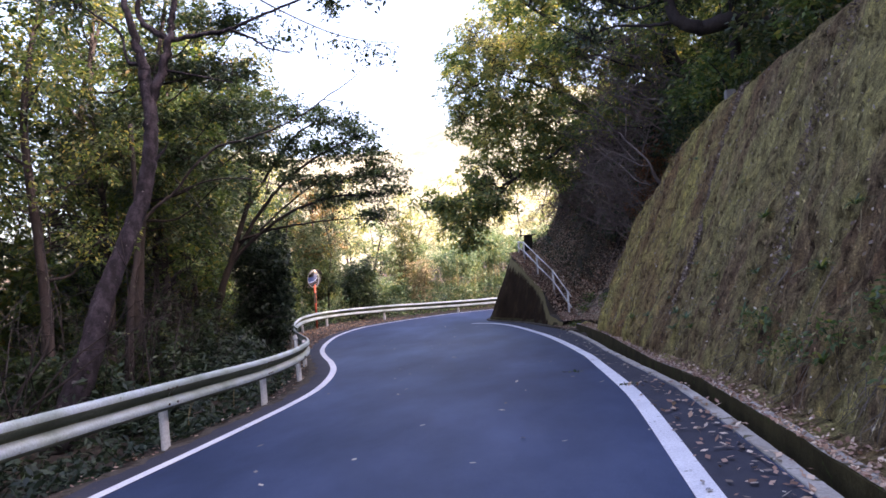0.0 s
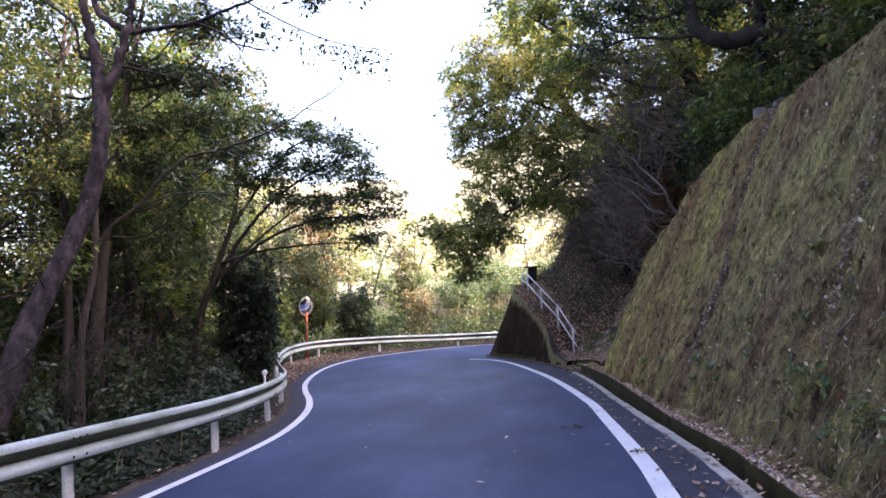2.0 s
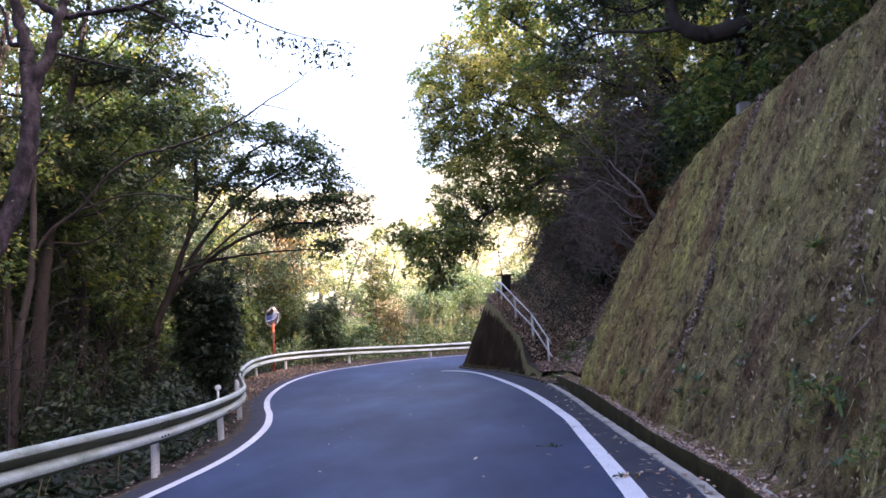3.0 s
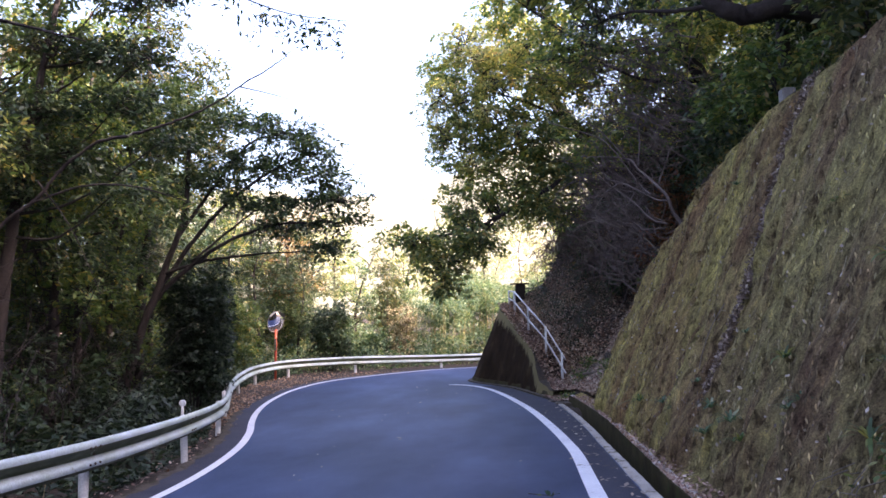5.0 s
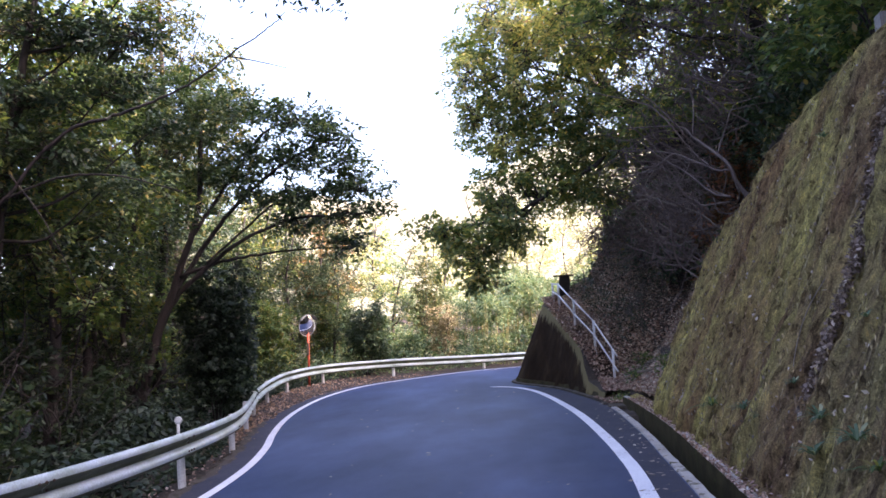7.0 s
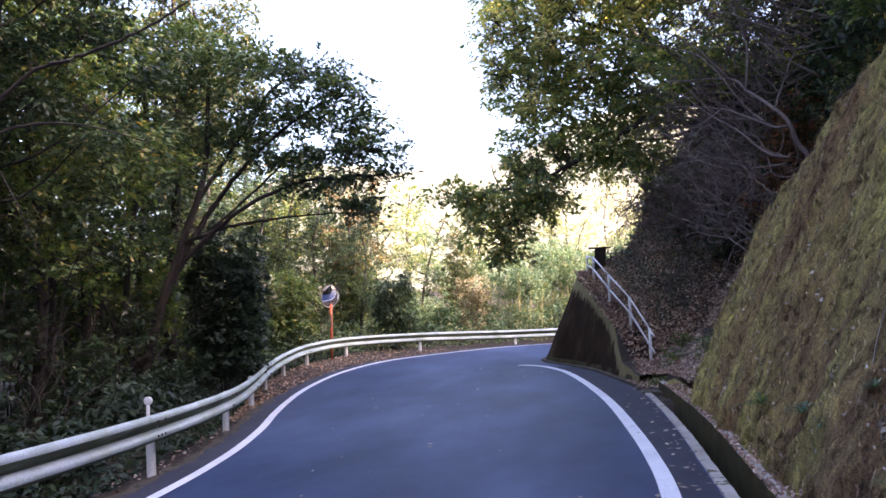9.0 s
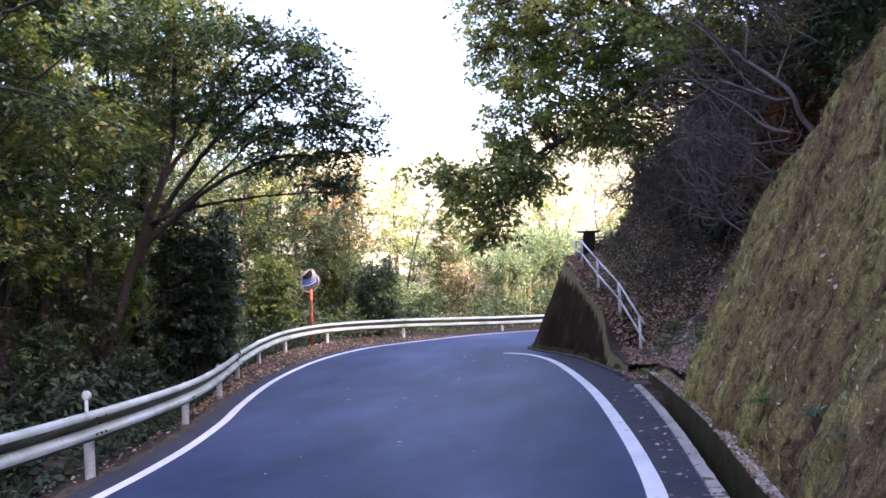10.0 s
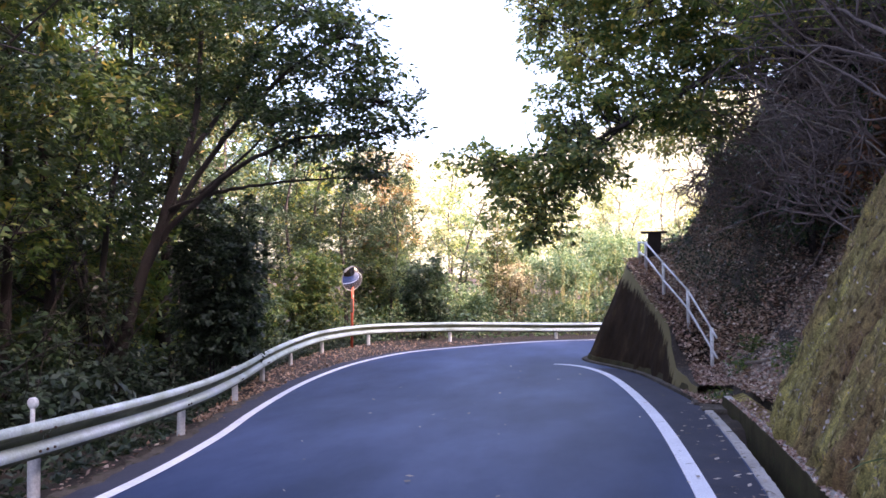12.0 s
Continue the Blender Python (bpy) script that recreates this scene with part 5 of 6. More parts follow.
# front golden lobes put a sunlit edge onto the overhanging tree by colour
R2 = [(-0.2, 25.2, 8.3, 0.9, 0.8, 0.6), (-0.1, 25.3, 7.1, 0.8, 0.7, 0.5), (0.5, 25.2, 9.8, 1.0, 0.9, 0.6), (1.3, 24.9, 8.6, 0.8, 0.7, 0.5), (0.6, 24.9, 6.2, 0.6, 0.6, 0.4), (1.9, 24.8, 7.0, 0.6, 0.6, 0.4), (0.8, 24.7, 9.1, 0.8, 0.6, 0.4), (2.2, 24.5, 9.3, 0.8, 0.6, 0.4), (1.1, 24.7, 7.6, 0.6, 0.5, 0.4), (2.9, 24.6, 8.0, 0.6, 0.5, 0.35), (2.8, 28.0, 9.8, 1.5, 1.4, 1.0), (2.2, 28.2, 5.2, 0.9, 0.9, 0.5), (3.2, 28.4, 6.0, 1.1, 1.0, 0.7), (4.4, 28.4, 8.0, 1.6, 1.4, 1.1), (1.6, 28.0, 11.0, 1.5, 1.4, 0.9)]
tree("autumn_tree", "hillside tree with sunlit yellow and orange leaves", [(5.6, 28.6, 6.0), (4.8, 28.5, 7.0), (3.6, 28.2, 8.2), (2.4, 28.0, 9.8)], auto_limbs([(5.6, 28.6, 6.0), (4.8, 28.5, 7.0), (3.6, 28.2, 8.2), (2.4, 28.0, 9.8)], R2, 0.05),
     R2, G_GOLD, BARK, (0.13, 0.05), 24, 22, 0.12, 0.27, twigs=0.7)
R3 = [(3.2, 22.4, 8.4, 1.3, 1.2, 0.7), (4.4, 22.0, 9.6, 1.5, 1.5, 0.8), (3.0, 22.6, 10.2, 1.2, 1.2, 0.7), (5.4, 21.0, 8.0, 1.4, 1.4, 0.8), (4.0, 23.0, 6.0, 1.0, 1.0, 0.6), (5.6, 22.4, 11.0, 1.8, 1.7, 0.9), (1.9, 22.8, 9.9, 0.8, 0.8, 0.4), (1.3, 23.0, 10.5, 0.6, 0.6, 0.3), (5.8, 24.0, 8.6, 1.3, 1.2, 0.9), (6.8, 25.0, 7.4, 1.2, 1.2, 0.8), (7.5, 26.0, 9.0, 1.3, 1.2, 0.9), (6.6, 20.4, 9.6, 1.4, 1.3, 0.9), (5.2, 22.6, 7.2, 1.2, 1.1, 0.7), (6.4, 22.6, 9.0, 1.3, 1.2, 0.8), (4.6, 20.8, 10.8, 1.3, 1.2, 0.7), (7.6, 22.0, 8.2, 1.3, 1.2, 0.9)]
tree("hillside_tree", "dark trunked hillside tree with mixed green leaves", [(6.6, 21.6, 5.4), (6.2, 21.7, 7.0), (5.4, 21.9, 8.8), (4.6, 22.2, 10.6)], auto_limbs([(6.6, 21.6, 5.4), (6.2, 21.7, 7.0), (5.4, 21.9, 8.8), (4.6, 22.2, 10.6)], R3, 0.06),
     R3, G_BROAD, BARK_DARK, (0.17, 0.06), 26, 24, 0.145, 0.27, group=GH, twigs=0.7)
p_hill = [proto("hillside_tree", woods_tree(8.5, 2.7, G_OLIVE, BARK_DARK, 0.2, 10, 15, 0.15, 10), "hillside evergreen tree with dark leaves above the slope", GH, (7.6, 16.5, gz(7.6, 16.5)), (0.14, 0.05)),
          proto("hillside_tree", woods_tree(9.5, 2.6, G_MID, BARK_DARK, 0.2, 10, 15, 0.2, 10), "hillside tree with green leaves above the slope", GH, (9.2, 6.2, gz(9.2, 6.2)), (0.13, 0.05))]
# those set back or behind the view are added to hold off sun too
for x, y, s in ((8.2, 12.6, 1.0), (7.8, 8.4, 0.95), (8.0, 4.0, 1.0), (8.0, -1.0, 1.0), (11.2, 15.0, 1.1), (11.5, 10.0, 1.1), (11.5, 5.0, 1.1), (7.4, -7.0, 1.0),
                (6.7, 18.6, 0.8), (6.6, 14.6, 0.8), (6.5, 11.0, 0.8), (6.4, 7.2, 0.8), (6.3, 3.4, 0.8), (9.4, 13.8, 1.0), (9.5, 2.0, 1.0), (9.6, 10.2, 1.0), (11.0, -3.0, 1.1), (6.5, -13.0, 1.0), (10.2, 29.0, 1.0), (9.4, 32.4, 0.9), (12.6, 27.4, 1.1), (8.6, 30.2, 0.8)):
    plant(p_hill, x, y, "", s=s)
# unseen woods added behind the walker
for x, y, s in ((-8.5, -2.0, 1.0), (-9.0, -8.0, 1.0), (-11.5, -5.0, 1.1), (-8.5, -14.0, 1.0), (-12.5, 0.0, 1.1), (-4.0, -24.0, 1.0)):
    plant(p_dark, x, y, "", s=s)
GE = "shrubs on the slope's top edge"
for x, y, h, lf in ((5.75, 18.9, 1.1, G_DARK), (5.6, 17.0, 1.0, G_MID), (5.7, 15.9, 1.3, G_MID), (5.8, 13.4, 1.1, G_OLIVE), (5.7, 11.6, 1.2, G_MID), (5.7, 9.6, 1.3, G_OLIVE), (5.6, 7.6, 1.2, G_MID), (5.5, 5.4, 1.3, G_OLIVE), (5.4, 3.0, 1.3, G_DARK)):
    shrub("dark bushy shrub hanging over the moss slope's top", x, y, 0.9, 1.1, h, lf, 0.13, 22, 16, group=GE, stems=6)
for x, y, h, lf in ((5.2, 22.4, 1.4, G_RED), (4.9, 26.2, 1.2, G_DARK), (4.3, 27.8, 1.2, G_DARK), (4.0, 29.6, 1.3, G_DARK), (3.9, 31.4, 1.4, G_DARK), (5.6, 30.2, 2.0, G_DARK), (6.2, 20.4, 2.2, G_DARK), (6.6, 23.0, 2.4, G_DARK), (6.4, 27.0, 2.2, G_DARK), (7.6, 25.0, 2.4, G_DARK), (8.4, 22.6, 3.2, G_DARK), (9.0, 26.6, 3.4, G_DARK), (7.2, 20.2, 2.6, G_DARK), (8.6, 19.0, 3.0, G_DARK), (5.6, 22.2, 2.4, G_RED), (5.8, 24.2, 2.6, G_DARK), (6.0, 21.2, 3.2, G_DARK), (6.2, 31.6, 2.2, G_DARK), (7.8, 29.0, 2.4, G_MID)):
    shrub("tangled dark undergrowth on the steep hillside", x, y, 0.8, 0.9, h, lf, 0.12, 18, 14, group="undergrowth on the hillside", stems=8)


def brush(label, roots, n, seed_dir, length, mat, name="bare_branches"):
    """A thicket of bare crooked branches, one object."""
    pieces = []
    for i in range(n):
        r = np.array(roots[int(rng.integers(len(roots)))]) + rng.normal(size=3) * np.array([0.35, 0.7, 0.2])
        d = np.array(seed_dir) + rng.normal(size=3) * 0.45
        L = length * rng.uniform(0.4, 1.15)
        d /= np.linalg.norm(d)
        pts = [r, r + d * L * 0.35 + rng.normal(size=3) * 0.12, r + d * L * 0.7 + rng.normal(size=3) * 0.2 + np.array([0, 0, 0.15]), r + d * L + rng.normal(size=3) * 0.3]
        pp = rough_path(pts, 12)
        pieces.append(tube(pp, [0.016 * rng.uniform(0.5, 1.4), 0.004], 5))
        for k in (5, 7, 9):
            e = pp[k] + rand_dirs(1)[0] * L * 0.28
            pieces.append(tube(np.array([pp[k], (pp[k] + e) / 2 + rng.normal(size=3) * 0.05, e]), [0.009, 0.003], 4))
    v, f = join(pieces)
    return thing(name, label, "branches", kind="stuff", me=mesh_of(name, v, f, mat, True))


brush("tangle of bare brown branches on the hillside", [(4.9, 21.0, 3.6), (5.0, 22.5, 3.7), (4.9, 24.0, 4.0), (4.4, 26.0, 4.0), (4.0, 28.0, 4.2), (3.7, 30.5, 4.6), (5.6, 21.5, 5.6), (5.8, 23.0, 6.2), (5.4, 25.0, 5.8), (6.0, 20.0, 5.6)], 120, (-0.75, 0.1, 0.45), 2.0, BROWNBARK)
tree("bare_tree", "leaning bare tree with thick tan limbs on the hillside", [(5.05, 19.95, 3.6), (4.83, 20.0, 3.95), (4.73, 20.0, 4.27), (4.55, 20.4, 4.66), (4.36, 21.0, 5.08), (4.22, 21.6, 5.46), (3.3, 22.5, 5.76)],
     [([(4.73, 20.0, 4.2), (4.57, 20.2, 4.24), (4.33, 20.6, 4.49), (4.01, 21.2, 4.83), (3.53, 22.0, 5.11), (2.92, 22.5, 5.29)], 0.022, 0.007),
      ([(4.5, 20.5, 4.4), (4.33, 21.0, 4.8), (3.79, 21.2, 5.68), (3.37, 21.5, 6.04), (2.62, 21.8, 6.39), (2.45, 22.0, 6.6)], 0.02, 0.006),
      ([(4.6, 20.3, 4.5), (4.76, 20.3, 4.93), (5.0, 20.3, 5.46), (5.35, 20.3, 5.61)], 0.02, 0.007),
      ([(4.7, 20.0, 3.7), (4.42, 20.2, 3.85), (4.18, 20.8, 4.32), (3.77, 21.4, 4.84), (3.49, 22.0, 5.33)], 0.022, 0.007),
      ([(4.36, 21.0, 5.08), (4.5, 21.4, 6.0), (4.3, 21.7, 7.0), (3.9, 21.9, 7.8)], 0.02, 0.007),
      ([(4.22, 21.6, 5.46), (3.7, 21.9, 6.2), (2.9, 22.3, 6.9)], 0.022, 0.007),
      ([(4.0, 21.2, 4.83), (3.6, 21.4, 4.6), (3.1, 21.8, 4.55)], 0.022, 0.006)], [], G_DARK, BROWNBARK, (0.03, 0.013))
tree("gnarled_tree", "gnarled dark tree arching out above the moss slope", [(7.4, 16.5, 5.3), (6.7, 16.5, 6.45), (5.95, 16.5, 6.72), (5.3, 16.5, 6.6), (4.79, 16.5, 6.86), (4.63, 16.6, 7.5), (4.3, 16.8, 8.5)],
     [([(4.85, 16.5, 6.8), (4.2, 16.8, 6.85), (3.5, 17.1, 7.0), (2.9, 17.4, 6.85)], 0.05, 0.012), ([(4.63, 16.6, 7.4), (4.0, 16.9, 7.3), (3.3, 17.2, 7.7)], 0.04, 0.01),
      ([(5.95, 16.5, 6.7), (6.0, 16.7, 7.4), (5.7, 16.9, 8.2)], 0.06, 0.02)],
     [(4.2, 16.9, 8.0, 0.9, 0.9, 0.5), (3.2, 17.2, 7.6, 0.7, 0.7, 0.4), (5.6, 16.9, 8.1, 0.9, 0.9, 0.6), (3.0, 17.4, 6.9, 0.5, 0.5, 0.3), (4.9, 16.9, 7.4, 0.7, 0.6, 0.4), (6.6, 16.9, 7.0, 0.9, 0.8, 0.5), (7.2, 16.7, 6.2, 0.8, 0.8, 0.5)], G_DARK, BARK_DARK, (0.19, 0.07), 22, 22, 0.13, 0.28, group=GH, twigs=0.8)
brush("dense thicket of bare brown twigs on the steep bank", [(4.6, 21.4, 2.6), (4.7, 22.4, 2.9), (4.5, 23.4, 3.0), (4.4, 24.6, 3.2), (4.3, 25.8, 3.4), (4.1, 27.0, 3.6), (3.9, 28.4, 3.9), (4.9, 22.0, 3.8), (4.8, 23.6, 4.0), (4.6, 25.0, 4.2)], 150, (-0.5, 0.0, 0.5), 1.5, BROWNBARK)
brush("tangle of thin reddish-brown twigs among the hillside brush", [(4.8, 22.0, 5.0), (4.6, 23.5, 5.2), (4.4, 25.0, 5.2), (5.4, 22.5, 6.6), (5.2, 24.0, 6.8), (4.0, 27.0, 5.0), (5.6, 21.0, 6.2), (5.0, 21.2, 7.6), (4.4, 22.8, 7.8)], 260, (-0.7, 0.1, 0.3), 1.8, BROWNBARK)
brush("pale dead branches lying on the hillside brush", [(4.6, 21.2, 3.2), (4.9, 21.6, 4.2), (4.6, 22.6, 3.4), (4.4, 24.0, 3.4)], 8, (-0.85, 0.2, 0.5), 2.2, DEADWOOD)
brush("thin dry stems standing among the roadside undergrowth", [(-6.2, 9.5, 0.0), (-6.6, 12.5, 0.0), (-7.0, 16.0, 0.0), (-7.6, 19.5, 0.0), (-9.0, 23.0, 0.0), (-9.5, 28.0, 0.0), (-9.0, 20.0, 0.5)], 120, (0.1, 0.0, 1.0), 2.6, BARK_DARK, "dry_stems")


# ---- litter and small growth ----


def scatter(name, label, x, y, z, size, leaf, flat=0.25, category="leaves"):
    n = len(x)
    d = rand_dirs(n)
    d[:, 2] *= flat
    d /= np.linalg.norm(d, axis=1)[:, None]
    nr = rand_dirs(n) * flat + np.array([0, 0, 1])
    s = np.cross(d, nr)
    s /= np.linalg.norm(s, axis=1)[:, None]
    c = np.stack([x, y, z], 1)
    L = (size * rng.uniform(0.5, 1.4, n))[:, None]
    w = L * 0.3
    q = np.stack([c - d * L / 2, c + s * w, c + d * L / 2, c - s * w], 1)
    q[:, :, 2] += 0.012
    return thing(name, label, category, kind="stuff", me=quads_mesh(name, q, leaf))


# hillside below the path's rail
n = 52000
y = rng.uniform(21.2, 32.0, n)
u = rng.uniform(0.0, 1.0, n) ** 1.25 * 4.2 * np.interp(y, (22, 27, 31), (1.0, 0.75, 0.5))
x = np.interp(y, PATH_Y, PATH_X) + u
scatter("leaf_litter", "brown fallen leaves covering the bank beside the handrail", x, y, ground_z(x, y) + rng.uniform(0, 0.05, n), 0.08, G_DRY, 0.5)
n = 9000
y = rng.uniform(21.6, 31.0, n)
x = np.interp(y, PATH_Y, PATH_X) + rng.random(n) ** 1.2 * 3.0 * np.interp(y, (22, 27, 31), (1.0, 0.75, 0.5))
scatter("leaf_litter", "bleached fallen leaves among the brown litter of the bank", x, y, ground_z(x, y) + rng.uniform(0.02, 0.07, n), 0.075, G_FALLEN, 0.5)
n = 5200
y = rng.uniform(24.2, 31.3, n)
x = np.interp(y, PATH_Y, PATH_X) + rng.uniform(-0.42, 0.2, n)
scatter("leaf_litter", "fallen leaves along the top of the retaining wall", x, y, np.interp(y, PATH_Y, PATH_Z) + 0.015 + rng.uniform(0, 0.03, n), 0.08, G_DRY, 0.4)
n = 1500
y = rng.uniform(23.3, 24.9, n)
x = np.interp(y, (22, 23, 24.3, 26.1), (2.6, 2.56, 2.4, 2.05)) + 0.05 + rng.random(n) * 0.95
scatter("leaf_litter", "brown leaves heaped where the ditch ends", x, y, np.maximum(road_z(x, y) + 0.03, ground_z(x, y)) + rng.uniform(0, 0.03, n), 0.07, G_DRY, 0.4)
# ditch lip and shelf
n = 4600
y = rng.uniform(1.0, 22.6, n)
k = np.interp(y, dc[:, 1], dc[:, 0])
u = 0.27 + rng.random(n) ** 1.8 * 0.24
scatter("leaf_litter", "pinkish-brown leaf litter on the ditch's lip", k + u + 0.6 * ditch_rise(y), y, road_z(k, y) + 0.105 + ditch_rise(y) + np.clip(u - 0.38, 0, 1) * 0.34, 0.045, G_DRY, 0.5)
# shoulder beside the ditch
n = 230
y = rng.uniform(2.0, 23.5, n)
k = np.interp(y, dc[:, 1], dc[:, 0])
x = k - np.abs(rng.normal(size=n)) * 0.28 + 0.06
scatter("fallen_leaves", "scattered dry leaves on the shoulder", x, y, road_z(x, y) + 0.018, 0.07, G_FALLEN, 0.15)
n = 70
y = rng.uniform(4.0, 30.0, n)
x = rng.uniform(-2.6, 2.2, n) - np.clip((y - 20) * 0.12, 0, 1.5)
scatter("fallen_leaves", "a few pale dry leaves lying on the road", x, y, road_z(x, y) + 0.012, 0.075, G_FALLEN, 0.15)
SPRIGS = ((1.56, 12.2), (1.97, 9.8))
n = 300
y = rng.uniform(1.5, 10.0, n)
k = np.interp(y, dc[:, 1], dc[:, 0])
x = k - rng.random(n) ** 1.5 * 0.55 + 0.08 + 0.08 * np.sin(y * 5.0)
scatter("fallen_leaves", "curled brown leaves drifted between line and ditch", x, y, road_z(x, y) + 0.02, 0.065, G_DRY, 0.3)
for _x, _y in SPRIGS:
    _c = np.array([(_x + _a * 0.13 + rng.normal() * 0.03, _y + _a * 0.02 + rng.normal() * 0.05, float(road_z(_x, _y)) + 0.035) for _a in np.linspace(-1, 1, 11)])
    _s = thing("fallen_sprig", "small broken sprig of green leaves lying on the road", "sprig", "sprigs on the road", at=tuple(_c[0]))
    part("stem", mesh_of("stem", *tube(np.array([_c[0], _c[5], _c[10]]) - _c[0], [0.005, 0.002], 4), BARK), _s)
    part("foliage", quads_mesh("foliage", leaves(_c, 0.08, 0.4, 0.0) - _c[0], G_DARK), _s)
# verge by the guardrail
n = 1200
y = rng.uniform(-8, 36, n)
lx = np.interp(y, [p[1] for p in LEFT[:16]], [p[0] for p in LEFT[:16]])
rx = np.interp(y, [p[1] for p in RAIL_PTS[:13]], [p[0] for p in RAIL_PTS[:13]])
f = rng.random(n) ** 0.8
x = (lx - 0.36) * (1 - f) + (rx - 0.5) * f
scatter("leaf_litter", "reddish-brown leaf litter along the verge under the guardrail", x, y, np.maximum(ground_z(x, y), road_z(x, y) - 0.16) + 0.02, 0.07, G_DRY, 0.35)
n = 3200
y = rng.uniform(21.5, 36.6, n)
lx = np.interp(y, [p[1] for p in LEFT[:16]], [p[0] for p in LEFT[:16]])
rx = np.interp(y, [p[1] for p in RAIL_PTS[:13]], [p[0] for p in RAIL_PTS[:13]])
f = rng.random(n)
x = (lx - 0.3) * (1 - f) + (rx - 0.3) * f
scatter("leaf_litter", "rusty orange leaf litter on the verge at the bend", x, y, np.maximum(ground_z(x, y), road_z(x, y) - 0.16) + 0.025, 0.075, G_RUST, 0.3)
# undergrowth leaves beyond the rail, low and dense, canopy shade in their colour
n = 40000
y = rng.uniform(-10, 38, n)
rx = np.interp(y, [p[1] for p in RAIL_PTS[:13]], [p[0] for p in RAIL_PTS[:13]])
dd = 0.25 + rng.random(n) ** 1.3 * 5.5
x = rx - dd
hgt = rng.random(n) ** 1.6 * np.clip(dd * 0.6, 0.12, 1.3) * (0.7 + 0.5 * np.sin(y * 1.7 + x * 0.9))
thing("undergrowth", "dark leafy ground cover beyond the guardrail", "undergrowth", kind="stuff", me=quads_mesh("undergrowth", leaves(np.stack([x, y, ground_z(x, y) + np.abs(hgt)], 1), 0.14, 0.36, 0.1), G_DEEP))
n = 42000
y = rng.uniform(36.5, 50, n)
x = rng.uniform(-14, 14, n)
x, y = x, y + np.clip(x, 0, 20) * 0.28 + np.clip(-x - 5, 0, 9) * -0.15
keep = y > np.interp(x, (-7.5, -4.8, -1.27, 2.2, 9.3, 16), (35.8, 37.3, 39.3, 40.7, 42.5, 43)) + 0.2
x, y = x[keep], y[keep]
thing("undergrowth", "low weeds and leaves beyond the bend's guardrail", "undergrowth", kind="stuff", me=quads_mesh("undergrowth", leaves(np.stack([x, y, ground_z(x, y) + rng.random(len(x)) ** 1.3 * (1.3 + 0.7 * np.sin(x * 1.3) * np.cos(y * 0.9))], 1), 0.17, 0.4, 0.1), G_BAMBOO))
# hillside ground cover
n = 15000
y = rng.uniform(20.6, 33, n)
u = np.interp(y, (22, 27, 31), (2.4, 1.7, 1.1)) + rng.random(n) ** 0.7 * 4.4
x = np.interp(y, PATH_Y, PATH_X) + u
thing("undergrowth", "dark leaves and creepers on the steep hillside", "undergrowth", kind="stuff", me=quads_mesh("undergrowth", leaves(np.stack([x, y, ground_z(x, y) + rng.random(len(x)) ** 2 * 0.5], 1), 0.11, 0.4, 0.3), G_DARK))
n = 26000
y = rng.uniform(-4, 21, n)
x = wall_x(y, np.interp(y, (-16, 9, 13, 16.6, 18.3, 20.0, 20.95), (4.6, 4.65, 4.8, 4.85, 4.1, 3.3, 2.7))) + rng.random(n) ** 0.8 * 2.8 - 0.12
thing("undergrowth", "dark leaves and grasses along the slope's top", "undergrowth", kind="stuff", me=quads_mesh("undergrowth", leaves(np.stack([x, y, np.maximum(ground_z(x, y), 2.6) + rng.random(n) ** 2 * 0.55], 1), 0.13, 0.4, 0.4), G_OLIVE))

# near-black leaves also paint the overhang's shade onto the bank's brow
n = 4500
y = rng.uniform(26.5, 32, n)
x = np.interp(y, PATH_Y, PATH_X) + 0.5 + rng.random(n) * 1.9
thing("undergrowth", "dark ferns and roots on the bank's steep brow", "undergrowth", kind="stuff", me=quads_mesh("undergrowth", leaves(np.stack([x, y, ground_z(x, y) + rng.random(n) ** 2 * 0.3], 1), 0.1, 0.35, 0.6), G_DEEP))
brush("bare roots and stems hanging down the bank", [(3.5, 31.0, 4.6), (3.7, 30.0, 4.5), (3.9, 29.0, 4.4), (4.2, 28.0, 4.2), (4.4, 27.0, 4.0), (3.3, 31.6, 4.8)], 90, (-0.5, 0.0, -0.55), 1.2, BROWNBARK, "hanging_roots")

# straw and stalks on the moss
n = 900
y = rng.uniform(1, 20.5, n)
z = 0.3 + rng.random(n) ** 1.1 * 4.2
L = rng.uniform(0.05, 0.24, n)
c = np.stack([wall_x(y, z) - 0.02 + 0.1 * np.array([noise.fractal(Vector((a * 0.7, b * 0.45, 1)), 1.0, 2.0, 3) for a, b in zip(y, z)]), y, z], 1)
d = np.stack([-WALL_SLOPE * np.ones(n) + rng.normal(size=n) * 0.15, rng.normal(size=n) * 0.35, -np.ones(n)], 1)
d /= np.linalg.norm(d, axis=1)[:, None]
w = np.array([0, 1, 0.1]) * 0.004
q = np.stack([c - d * L[:, None] / 2 - w, c - d * L[:, None] / 2 + w, c + d * L[:, None] / 2 + w * 0.4, c + d * L[:, None] / 2 - w * 0.4], 1)
q[:, :, 0] -= 0.025
thing("straw", "pale dry stalks caught in the moss", "straw", kind="stuff", me=quads_mesh("straw", q, G_STRAW))
# short moss shoots roughening the slope
n = 15000
y = rng.uniform(3.0, 20.6, n)
z = 0.2 + rng.random(n) * (np.interp(y, (3, 16.6, 18.3, 20.0, 20.95), (4.6, 4.8, 4.0, 3.2, 2.6)) - 0.25)
i = np.clip(np.searchsorted(wy, y), 1, len(wy) - 1)
zc = MV[i, :, 2]
k = np.clip((z - zc[:, 0]) / (zc[:, -1] - zc[:, 0]) * (nz - 1), 0, nz - 1).astype(int)
